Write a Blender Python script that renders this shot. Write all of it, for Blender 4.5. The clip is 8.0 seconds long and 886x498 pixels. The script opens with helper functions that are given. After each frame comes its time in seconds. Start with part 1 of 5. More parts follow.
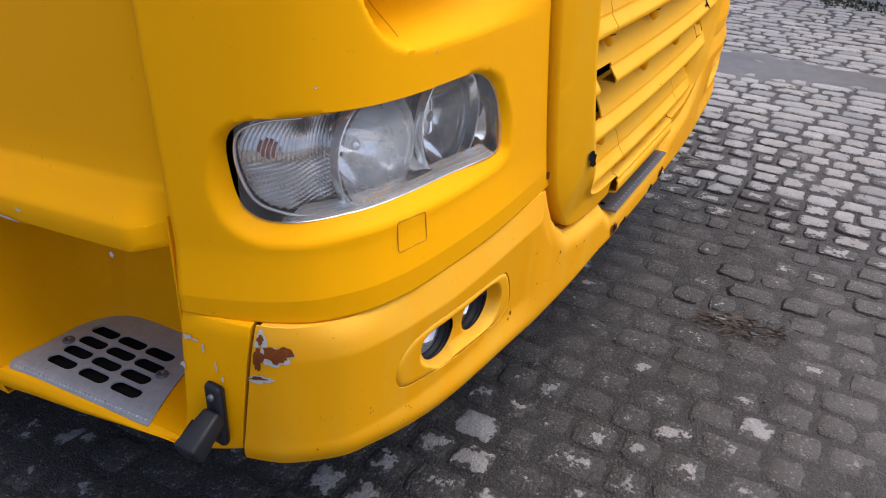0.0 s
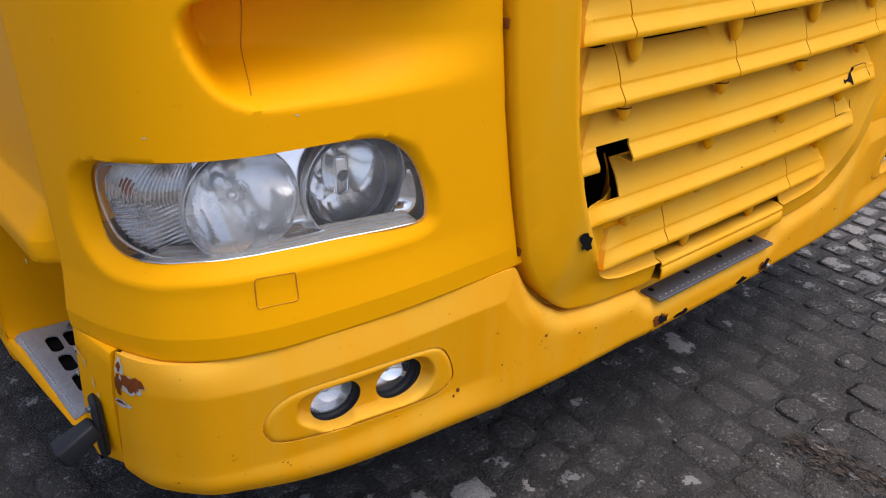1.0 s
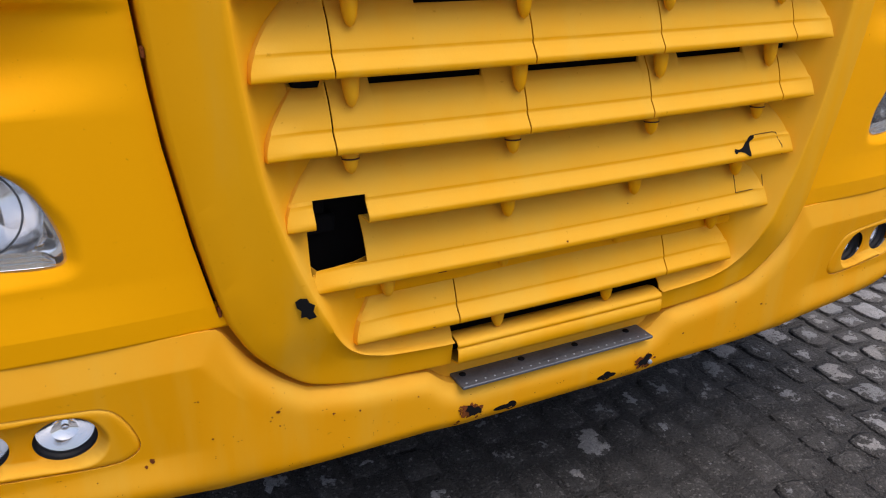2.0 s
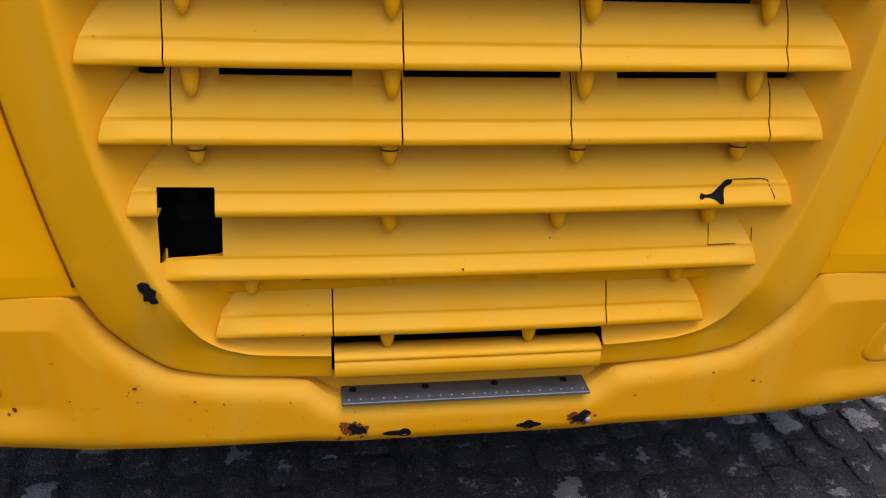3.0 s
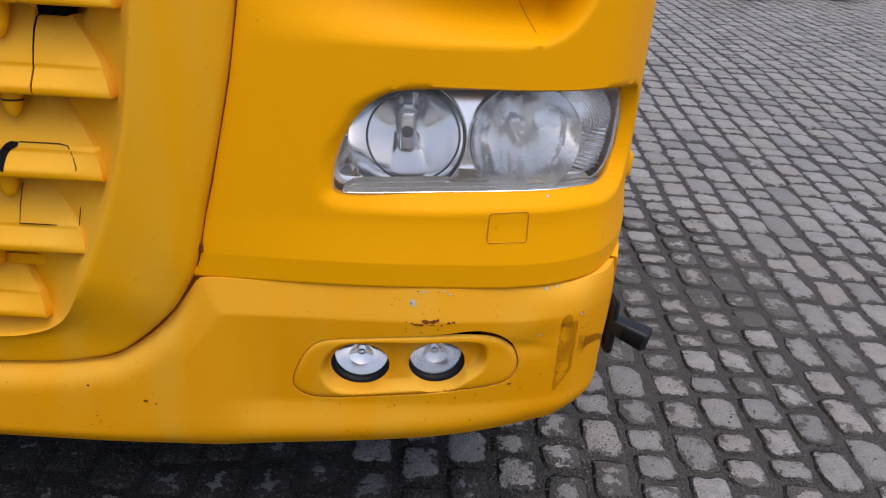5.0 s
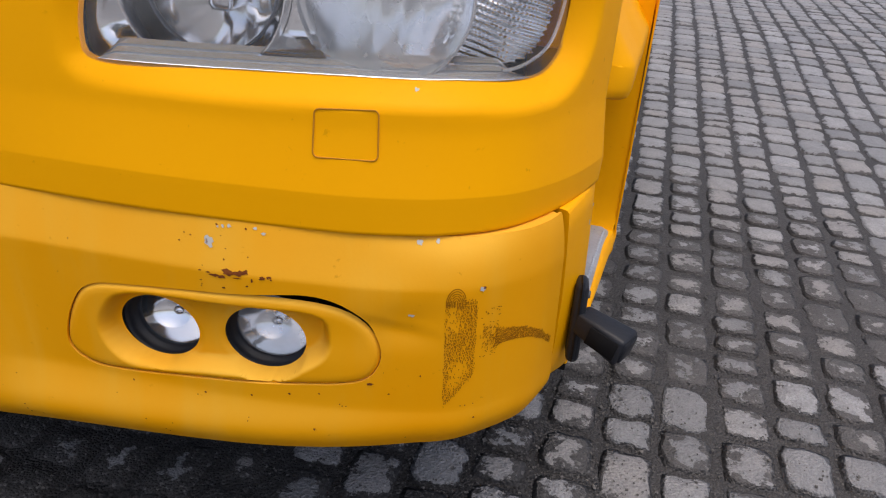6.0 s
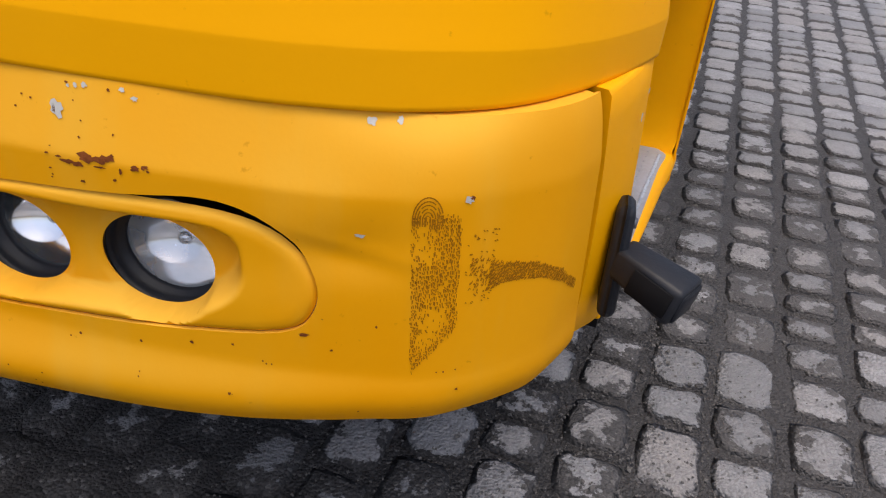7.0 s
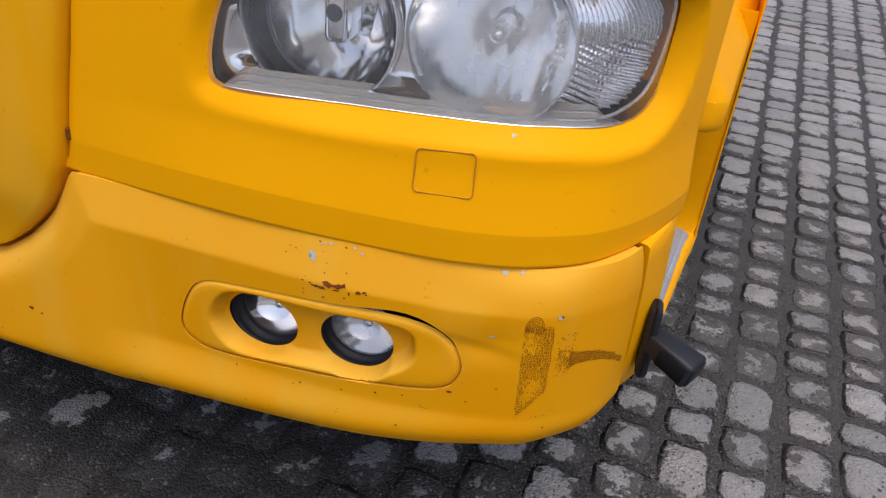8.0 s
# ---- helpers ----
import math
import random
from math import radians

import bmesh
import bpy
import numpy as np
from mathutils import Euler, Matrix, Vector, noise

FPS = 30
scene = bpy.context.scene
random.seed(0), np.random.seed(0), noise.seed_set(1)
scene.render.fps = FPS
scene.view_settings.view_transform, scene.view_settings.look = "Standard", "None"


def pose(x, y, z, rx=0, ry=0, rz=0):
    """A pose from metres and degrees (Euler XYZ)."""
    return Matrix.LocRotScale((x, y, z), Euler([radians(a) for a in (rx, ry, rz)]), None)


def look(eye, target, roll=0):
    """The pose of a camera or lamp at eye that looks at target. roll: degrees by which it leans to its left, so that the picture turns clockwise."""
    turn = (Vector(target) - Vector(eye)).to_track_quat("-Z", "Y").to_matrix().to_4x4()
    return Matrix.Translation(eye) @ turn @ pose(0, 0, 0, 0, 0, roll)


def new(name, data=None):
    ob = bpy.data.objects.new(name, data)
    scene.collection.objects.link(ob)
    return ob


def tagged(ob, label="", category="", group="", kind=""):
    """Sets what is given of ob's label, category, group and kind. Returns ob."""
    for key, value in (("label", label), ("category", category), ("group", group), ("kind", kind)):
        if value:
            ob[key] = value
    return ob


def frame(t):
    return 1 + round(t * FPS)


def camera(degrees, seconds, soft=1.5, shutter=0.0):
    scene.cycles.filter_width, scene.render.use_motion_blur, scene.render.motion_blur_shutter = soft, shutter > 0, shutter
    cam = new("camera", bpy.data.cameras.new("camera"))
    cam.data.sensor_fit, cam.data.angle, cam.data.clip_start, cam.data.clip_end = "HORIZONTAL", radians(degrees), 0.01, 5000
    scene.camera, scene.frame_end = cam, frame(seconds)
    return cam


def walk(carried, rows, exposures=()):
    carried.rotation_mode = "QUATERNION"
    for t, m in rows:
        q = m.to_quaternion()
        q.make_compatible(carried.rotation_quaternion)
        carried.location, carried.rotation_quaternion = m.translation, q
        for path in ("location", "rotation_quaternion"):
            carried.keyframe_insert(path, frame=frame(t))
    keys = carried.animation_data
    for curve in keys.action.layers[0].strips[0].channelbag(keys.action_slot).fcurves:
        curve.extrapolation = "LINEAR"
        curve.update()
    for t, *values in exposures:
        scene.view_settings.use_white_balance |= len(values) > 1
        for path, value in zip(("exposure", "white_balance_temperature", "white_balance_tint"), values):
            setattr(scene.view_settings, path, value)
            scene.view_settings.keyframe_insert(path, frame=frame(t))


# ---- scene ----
cam = camera(57.67, 8.0, soft=1.1)
PATH = [
    (0.0, -1.8405, -0.4557, 1.2384, 61.1563, -1.9121, -60.9448),
    (0.5, -1.6362, -0.5972, 1.2430, 61.3130, -2.3116, -50.8996),
    (1.0, -1.4368, -0.7970, 1.2888, 61.8901, -1.6771, -39.3905),
    (1.5, -1.1628, -0.9652, 1.2660, 64.3290, -1.5300, -31.1422),
    (3.0, -0.2270, -1.1135, 1.2534, 64.4403, -2.3511, -8.0607),
    (3.5, 0.0929, -1.1147, 1.2448, 64.7246, -2.4404, -5.9932),
    (4.0, 0.4085, -1.0706, 1.2297, 64.7726, -2.7713, -4.3804),
    (4.5, 0.6811, -1.0631, 1.2354, 64.9310, -3.2504, -1.5442),
    (5.0, 0.9172, -0.9699, 1.1718, 64.7182, -3.8430, 0.8522),
    (6.5, 1.2807, -0.3960, 0.8300, 60.5877, -4.2874, 18.0719),
    (7.0, 1.2532, -0.3595, 0.8198, 59.1717, -4.2482, 18.9363),
    (7.5, 1.2261, -0.4252, 0.8993, 58.6373, -4.2192, 19.5226),
    (8.0, 1.2328, -0.5930, 1.0645, 58.2076, -4.6532, 21.3663),
]
EXPOSURES = [(0.0, .98), (1.0, .76), (2.0, .60), (3.0, .50), (4.0, .45), (5.0, .45), (6.5, .63), (7.2, .72), (8.0, .59)]
# where the walk hurries or turns, a row between
BETWEEN = [
    (1.7, look((-1.014, -1.000, 1.242), (-0.073, 0.552, 0.402), 1.5)),
    (2.8, look((-0.315, -1.113, 1.230), (0.052, 0.675, 0.412), 2.4)),
    (5.2, look((1.019, -0.895, 1.150), (0.991, 0.912, 0.293), 4.3)),
    (6.3, look((1.276, -0.465, 0.873), (0.807, 1.239, -0.063), 4.5)),
]
walk(cam, sorted([(t, pose(*p)) for t, *p in PATH] + BETWEEN, key=lambda row: row[0]), EXPOSURES)

# ---- world, sun and exposure ----
SUN_UP, SUN_TURN = 71.0, 150.0
world = bpy.data.worlds.new("overcast_sky")
scene.world = world
world.use_nodes = True
wn = world.node_tree.nodes
sky = wn.new("ShaderNodeTexSky")
sky.sky_type = "NISHITA"
sky.sun_disc = False
sky.sun_elevation = radians(SUN_UP)
sky.sun_rotation = radians(SUN_TURN)
sky.air_density, sky.dust_density, sky.ozone_density = 0.6, 5.0, 0.8
wn["Background"].inputs["Strength"].default_value = 0.17
world.node_tree.links.new(sky.outputs["Color"], wn["Background"].inputs["Color"])
sun_data = bpy.data.lights.new("sun", "SUN")
sun_data.energy, sun_data.angle, sun_data.color = 0.5, radians(60), (1.0, 0.97, 0.92)
sun = new("sun", sun_data)
sun.rotation_euler = Euler((radians(90 - SUN_UP), 0, radians(180 - SUN_TURN)))


# ---- materials ----
def material(name):
    m = bpy.data.materials.new(name)
    m.use_nodes = True
    return m, m.node_tree.nodes, m.node_tree.links, m.node_tree.nodes["Principled BSDF"]


def node(nodes, kind, **values):
    n = nodes.new(kind)
    for key, value in values.items():
        n.inputs[key.replace("_", " ")].default_value = value
    return n


def coords(nodes, links, scale=(1, 1, 1)):
    tc = nodes.new("ShaderNodeNewGeometry")
    mp = nodes.new("ShaderNodeMapping")
    mp.inputs["Scale"].default_value = scale
    links.new(tc.outputs["Position"], mp.inputs["Vector"])
    return mp.outputs["Vector"]


def noise_at(nodes, links, vec, scale, detail=4.0, rough=0.55):
    n = node(nodes, "ShaderNodeTexNoise", Scale=scale, Detail=detail, Roughness=rough)
    links.new(vec, n.inputs["Vector"])
    return n.outputs["Fac"]


def ramp(nodes, links, fac, stops):
    r = nodes.new("ShaderNodeValToRGB")
    while len(r.color_ramp.elements) < len(stops):
        r.color_ramp.elements.new(0.5)
    for e, (p, c) in zip(r.color_ramp.elements, stops):
        e.position, e.color = p, (c, c, c, 1) if isinstance(c, float) else (*c, 1)
    links.new(fac, r.inputs["Fac"])
    return r.outputs["Color"]


def mixed(nodes, links, fac, a, b):
    m = nodes.new("ShaderNodeMix")
    m.data_type = "RGBA"
    for socket, v in ((m.inputs[0], fac), (m.inputs[6], a), (m.inputs[7], b)):
        if hasattr(v, "links"):
            links.new(v, socket)
        else:
            socket.default_value = v if isinstance(v, float) else (*v, 1)
    return m.outputs[2]


def bump(nodes, links, bsdf, height, strength, distance):
    b = node(nodes, "ShaderNodeBump", Strength=strength, Distance=distance)
    links.new(height, b.inputs["Height"])
    links.new(b.outputs["Normal"], bsdf.inputs["Normal"])


def yellow_paint(name, base, faded, amount, rough, chalk_and_light=0.0):
    """Yellow paint with dust in fine speckles; the last value pales faces that look up, part bleach, part sky light put
    into the colour.
    """
    m, n, l, b = material(name)
    wide = noise_at(n, l, coords(n, l, (1, 1, 0.35)), 7.0, 3.0)
    fine = noise_at(n, l, coords(n, l), 90.0, 5.0, 0.6)
    runs = noise_at(n, l, coords(n, l, (1, 1, 0.12)), 15.0, 4.0)
    colour = mixed(n, l, ramp(n, l, wide, [(0.3, 0.0), (0.68, amount)]), base, faded)
    colour = mixed(n, l, ramp(n, l, runs, [(0.46, 0.0), (0.64, 0.65 * amount)]), colour, faded)
    if chalk_and_light:
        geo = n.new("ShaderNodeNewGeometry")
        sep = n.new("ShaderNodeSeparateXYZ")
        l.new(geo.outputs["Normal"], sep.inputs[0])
        # brightness of upward faces, put into the colour on top of bleaching
        up = node(n, "ShaderNodeMapRange", From_Min=-0.05, From_Max=0.45, To_Max=chalk_and_light)
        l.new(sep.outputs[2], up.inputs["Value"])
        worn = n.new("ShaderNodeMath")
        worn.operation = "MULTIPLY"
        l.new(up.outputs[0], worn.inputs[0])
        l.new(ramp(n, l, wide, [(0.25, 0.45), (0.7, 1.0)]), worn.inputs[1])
        colour = mixed(n, l, worn.outputs[0], colour, CHALK_AND_LIGHT)
        colour = mixed(n, l, ramp(n, l, runs, [(0.50, 0.0), (0.68, 0.32 * chalk_and_light)]), colour, CHALK_AND_LIGHT)
    speck = ramp(n, l, fine, [(0.0, 0.8), (0.27, 0.4), (0.32, 0.0)])
    dirty = mixed(n, l, speck, colour, tuple(c * 0.55 for c in base))
    l.new(dirty, b.inputs["Base Color"])
    l.new(ramp(n, l, wide, [(0.3, rough), (0.7, min(1.0, rough + 0.15))]), b.inputs["Roughness"])
    peel = noise_at(n, l, coords(n, l), 260.0, 2.0)
    bump(n, l, b, peel, 0.05, 0.002)
    b.inputs["Specular IOR Level"].default_value = 0.08
    return m


# pale tone for bleached streaks and for the light on upward faces
CHALK_AND_LIGHT = (0.70, 0.425, 0.065)


def plain(name, colour, rough, metal=0.0, grain=60.0, vary=0.25, relief=0.1, specular=0.5):
    """One colour with grain at two scales."""
    m, n, l, b = material(name)
    a = noise_at(n, l, coords(n, l), grain, 5.0, 0.6)
    w = noise_at(n, l, coords(n, l), grain * 0.12, 3.0)
    lo, hi = tuple(c * (1 - vary) for c in colour), tuple(min(1.0, c * (1 + vary)) for c in colour)
    c1 = mixed(n, l, a, lo, hi)
    c2 = mixed(n, l, ramp(n, l, w, [(0.35, 0.0), (0.7, 0.6)]), c1, lo)
    l.new(c2, b.inputs["Base Color"])
    b.inputs["Roughness"].default_value, b.inputs["Metallic"].default_value = rough, metal
    b.inputs["Specular IOR Level"].default_value = specular
    if relief:
        bump(n, l, b, a, relief, 0.003)
    return m


def clear_glass(name, haze, rough, tint=(1, 1, 1), blotch=.5):
    """A thin clear pane: it lets light through, mirrors at grazing angles, with a film of haze."""
    m, n, l, b = material(name)
    out = n["Material Output"]
    clear = n.new("ShaderNodeBsdfTransparent")
    clear.inputs["Color"].default_value = (*tint, 1)
    gloss = n.new("ShaderNodeBsdfGlossy")
    gloss.inputs["Roughness"].default_value = rough
    film = n.new("ShaderNodeBsdfDiffuse")
    film.inputs["Color"].default_value = (0.72, 0.77, 0.82, 1)
    fres = n.new("ShaderNodeFresnel")
    fres.inputs["IOR"].default_value = 1.5
    body = n.new("ShaderNodeMixShader")
    spots = ramp(n, l, noise_at(n, l, coords(n, l), 28.0, 5.0), [(0.25, haze * (1 - blotch)), (0.75, min(1.0, haze * (1 + blotch)))])
    l.new(spots, body.inputs[0])
    l.new(clear.outputs[0], body.inputs[1])
    l.new(film.outputs[0], body.inputs[2])
    top = n.new("ShaderNodeMixShader")
    l.new(fres.outputs[0], top.inputs[0])
    l.new(body.outputs[0], top.inputs[1])
    l.new(gloss.outputs[0], top.inputs[2])
    l.new(top.outputs[0], out.inputs["Surface"])
    n.remove(b)
    return m


def dirt_colour(n, l):
    """Trodden dirt full of small grey stones: darker beside the truck, greyer away from it. Gives colour and height."""
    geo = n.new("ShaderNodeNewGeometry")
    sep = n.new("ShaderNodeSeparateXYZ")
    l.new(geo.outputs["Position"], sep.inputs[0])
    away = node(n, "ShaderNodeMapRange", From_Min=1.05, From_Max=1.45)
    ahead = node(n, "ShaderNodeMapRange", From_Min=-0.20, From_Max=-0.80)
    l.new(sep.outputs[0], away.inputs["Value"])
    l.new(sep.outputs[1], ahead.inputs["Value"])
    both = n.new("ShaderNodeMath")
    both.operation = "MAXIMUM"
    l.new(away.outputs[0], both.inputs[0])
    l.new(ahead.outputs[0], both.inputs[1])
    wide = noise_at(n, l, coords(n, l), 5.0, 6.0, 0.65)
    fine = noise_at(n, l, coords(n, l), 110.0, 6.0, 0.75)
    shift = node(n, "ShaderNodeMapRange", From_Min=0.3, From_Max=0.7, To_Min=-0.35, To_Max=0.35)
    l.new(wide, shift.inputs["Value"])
    greyness = n.new("ShaderNodeMath")
    greyness.use_clamp = True
    l.new(both.outputs[0], greyness.inputs[0])
    l.new(shift.outputs[0], greyness.inputs[1])
    soil = mixed(n, l, greyness.outputs[0], DARK_SOIL, GREY_SOIL)
    soil = mixed(n, l, ramp(n, l, fine, [(0.40, 0.0), (0.66, 0.55)]), soil, (0.088, 0.085, 0.084))
    cell = node(n, "ShaderNodeTexVoronoi", Scale=190.0)
    l.new(coords(n, l), cell.inputs["Vector"])
    bits = n.new("ShaderNodeSeparateColor")
    l.new(cell.outputs["Color"], bits.inputs[0])
    soil = mixed(n, l, ramp(n, l, bits.outputs[0], [(0.90, 0.0), (0.95, 0.45)]), soil, (0.20, 0.195, 0.19))
    height = n.new("ShaderNodeMath")
    height.operation = "SUBTRACT"
    l.new(fine, height.inputs[0])
    l.new(cell.outputs["Distance"], height.inputs[1])
    return soil, height.outputs[0]


DARK_SOIL, GREY_SOIL = (0.025, 0.0235, 0.0235), (0.092, 0.0895, 0.0905)


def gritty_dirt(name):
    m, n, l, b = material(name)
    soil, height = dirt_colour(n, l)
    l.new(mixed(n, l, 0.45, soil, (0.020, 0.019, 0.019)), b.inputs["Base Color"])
    b.inputs["Roughness"].default_value = 0.7
    b.inputs["Specular IOR Level"].default_value = 0.35
    bump(n, l, b, height, 1.0, 0.006)
    return m


def far_paving(name):
    """Setts too far off to be told apart."""
    m, n, l, b = material(name)
    mp = n.new("ShaderNodeMapping")
    mp.inputs["Rotation"].default_value = (0, 0, radians(90))
    geo = n.new("ShaderNodeNewGeometry")
    l.new(geo.outputs["Position"], mp.inputs["Vector"])
    brick = node(n, "ShaderNodeTexBrick", Scale=1.0, Mortar_Size=0.010, Brick_Width=0.15, Row_Height=0.117)
    brick.inputs["Color1"].default_value = (0.17, 0.167, 0.165, 1)
    brick.inputs["Color2"].default_value = (0.34, 0.332, 0.325, 1)
    brick.inputs["Mortar"].default_value = (0.06, 0.058, 0.058, 1)
    l.new(mp.outputs["Vector"], brick.inputs["Vector"])
    wide = noise_at(n, l, coords(n, l), 3.0, 6.0, 0.65)
    l.new(mixed(n, l, ramp(n, l, wide, [(0.45, 0.0), (0.7, 0.8)]), brick.outputs["Color"], (0.085, 0.083, 0.082)), b.inputs["Base Color"])
    b.inputs["Roughness"].default_value = 0.75
    return m


YELLOW = yellow_paint("yellow_paint", (0.82, 0.360, 0.0), (0.83, 0.374, 0.0), 0.6, 0.42)
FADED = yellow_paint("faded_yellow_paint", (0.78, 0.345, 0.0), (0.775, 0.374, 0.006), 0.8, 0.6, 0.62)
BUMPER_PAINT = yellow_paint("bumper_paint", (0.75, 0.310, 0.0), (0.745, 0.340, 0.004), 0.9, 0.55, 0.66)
DARK_SEAM = plain("dark_seam", (0.07, 0.022, 0.003), 0.9)
FINE_SEAM = plain("fine_seam", (0.50, 0.20, 0.001), 0.8)
BLACK = plain("black_cavity", (0.009, 0.009, 0.010), 0.95, relief=0.0, specular=0.08)
RUBBER = plain("black_rubber", (0.013, 0.015, 0.020), 0.48, grain=160.0, relief=0.15, specular=0.3)
RUST = plain("rust", (0.19, 0.055, 0.014), 0.9, grain=300.0, vary=0.6, relief=0.4, specular=0.1)
PRIMER = plain("white_primer", (0.46, 0.45, 0.42), 0.7, grain=300.0, vary=0.15)
SCUFF = plain("scuff_rubber", (0.32, 0.128, 0.006), 0.9, grain=500.0, vary=0.5, specular=0.05)
ALU = plain("worn_aluminium", (0.34, 0.38, 0.44), 0.42, 0.2, grain=120.0, vary=0.3, relief=0.2)
DARK_ALU = plain("dirty_aluminium", (0.125, 0.135, 0.16), 0.5, 0.5, grain=150.0, vary=0.4, relief=0.3)
CHROME = plain("chrome_reflector", (0.95, 0.955, 0.96), 0.11, 1.0, grain=40.0, vary=0.05, relief=0.0)
FOG_CHROME = plain("hazed_chrome", (0.95, 0.96, 0.97), 0.07, 1.0, grain=60.0, vary=0.05, relief=0.0)
SATIN = plain("satin_silver", (0.92, 0.925, 0.94), 0.15, 1.0, grain=80.0, vary=0.1, relief=0.0)
PALE_TRIM = plain("pale_trim", (0.92, 0.925, 0.94), 0.22, 0.75, grain=80.0, vary=0.08, relief=0.0)
AMBER = plain("amber_plastic", (0.42, 0.10, 0.02), 0.3, grain=60.0, relief=0.0)
# darker copy of the chrome: one signal's shaded inside, put into its colour
SHADED_CHROME = plain("shaded_chrome", (0.72, 0.69, 0.66), 0.12, 1.0, grain=40.0, vary=0.3, relief=0.0)
LENS_GLASS = clear_glass("lens_glass", 0.065, 0.015)
FOG_GLASS = clear_glass("fog_glass", 0.06, 0.02)
HAZY_GLASS = clear_glass("hazy_glass", 0.32, 0.05, blotch=.15)
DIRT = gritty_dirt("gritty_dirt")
GRIT = plain("grit", (0.11, 0.105, 0.10), 0.8, grain=200.0, vary=0.6)
YARD = far_paving("far_yard_paving")
MUD = plain("flat_mud", (0.085, 0.084, 0.09), 0.55, grain=14.0, vary=0.5, relief=0.25)
DRY_LEAF = plain("dry_leaf", (0.085, 0.066, 0.054), 0.9, grain=200.0, vary=0.4)
PALE_LEAF = plain("pale_leaf", (0.17, 0.165, 0.155), 0.9, grain=200.0, vary=0.4)
MOSS = plain("moss", (0.055, 0.060, 0.040), 0.95, grain=40.0, vary=0.4, relief=0.0)
PALE_WALL = plain("pale_concrete", (0.45, 0.45, 0.44), 0.9, grain=12.0, vary=0.15)


def stone_material(name, tint):
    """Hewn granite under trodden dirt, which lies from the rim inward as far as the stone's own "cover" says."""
    m, n, l, b = material(name)
    info = n.new("ShaderNodeObjectInfo")
    geo = n.new("ShaderNodeNewGeometry")
    add = n.new("ShaderNodeMath")
    l.new(info.outputs["Random"], add.inputs[0])
    l.new(geo.outputs["Random Per Island"], add.inputs[1])
    frac = n.new("ShaderNodeMath")
    frac.operation = "FRACT"
    l.new(add.outputs[0], frac.inputs[0])
    warm = tuple(c * k for c, k in zip(tint, (1.06, 1.0, .94)))
    base = ramp(n, l, frac.outputs[0], [(0.0, tuple(c * .72 for c in tint)), (0.35, tint), (0.6, warm), (1.0, tuple(c * 1.22 for c in tint))])
    grain = noise_at(n, l, coords(n, l), 150.0, 6.0, 0.7)
    stain = noise_at(n, l, coords(n, l), 22.0, 5.0, 0.65)
    stone = mixed(n, l, ramp(n, l, grain, [(0.34, 0.55), (0.56, 0.0)]), base, tuple(c * .52 for c in tint))
    stone = mixed(n, l, ramp(n, l, stain, [(0.42, 0.0), (0.70, 0.55)]), stone, tuple(c * .60 for c in tint))
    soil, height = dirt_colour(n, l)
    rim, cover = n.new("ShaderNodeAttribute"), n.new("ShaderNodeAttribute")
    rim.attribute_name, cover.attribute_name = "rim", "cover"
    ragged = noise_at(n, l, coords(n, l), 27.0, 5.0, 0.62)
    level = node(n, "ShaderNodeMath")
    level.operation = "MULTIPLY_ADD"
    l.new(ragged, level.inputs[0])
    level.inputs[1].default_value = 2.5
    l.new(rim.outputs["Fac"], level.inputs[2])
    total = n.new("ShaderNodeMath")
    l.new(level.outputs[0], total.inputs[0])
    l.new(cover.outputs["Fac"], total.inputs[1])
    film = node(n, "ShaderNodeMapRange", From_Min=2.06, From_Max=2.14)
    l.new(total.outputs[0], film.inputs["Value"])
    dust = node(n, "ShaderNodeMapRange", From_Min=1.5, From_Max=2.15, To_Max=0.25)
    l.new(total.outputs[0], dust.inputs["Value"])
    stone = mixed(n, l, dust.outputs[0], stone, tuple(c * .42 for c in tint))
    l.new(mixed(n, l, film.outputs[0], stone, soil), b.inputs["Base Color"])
    b.inputs["Roughness"].default_value = 0.7
    b.inputs["Specular IOR Level"].default_value = 0.35
    rough = n.new("ShaderNodeMath")
    rough.operation = "MULTIPLY_ADD"
    l.new(film.outputs[0], rough.inputs[0])
    rough.inputs[1].default_value = -0.35
    l.new(height, rough.inputs[2])
    bump(n, l, b, rough.outputs[0], 0.75, 0.006)
    return m


STONE = stone_material("granite_sett", (0.275, 0.279, 0.291))


# ---- building helpers ----
def link(name, bm, mat, parent=None, label="", smooth=True):
    mesh = bpy.data.meshes.new(name)
    bmesh.ops.remove_doubles(bm, verts=bm.verts, dist=1e-6)
    if smooth:
        for f in bm.faces:
            f.smooth = True
    bm.to_mesh(mesh)
    bm.free()
    mesh.materials.append(mat)
    ob = new(name, mesh)
    ob.parent = parent
    if label:
        tagged(ob, label)
    return ob


def part(name, bm, mat, parent, label="", smooth=True, thick=0.0, crisp=58):
    ob = link(name, bm, mat, parent, label, smooth)
    if thick:
        s = ob.modifiers.new("thickness", "SOLIDIFY")
        s.thickness, s.offset, s.use_even_offset = thick, -1.0, False
        e = ob.modifiers.new("crisp_edges", "EDGE_SPLIT")
        e.use_edge_angle, e.use_edge_sharp, e.split_angle = True, False, radians(crisp)
    return ob


def smooth01(v, lo=0.0, hi=1.0):
    t = np.clip((np.asarray(v, float) - lo) / (hi - lo), 0, 1)
    return t * t * (3 - 2 * t)


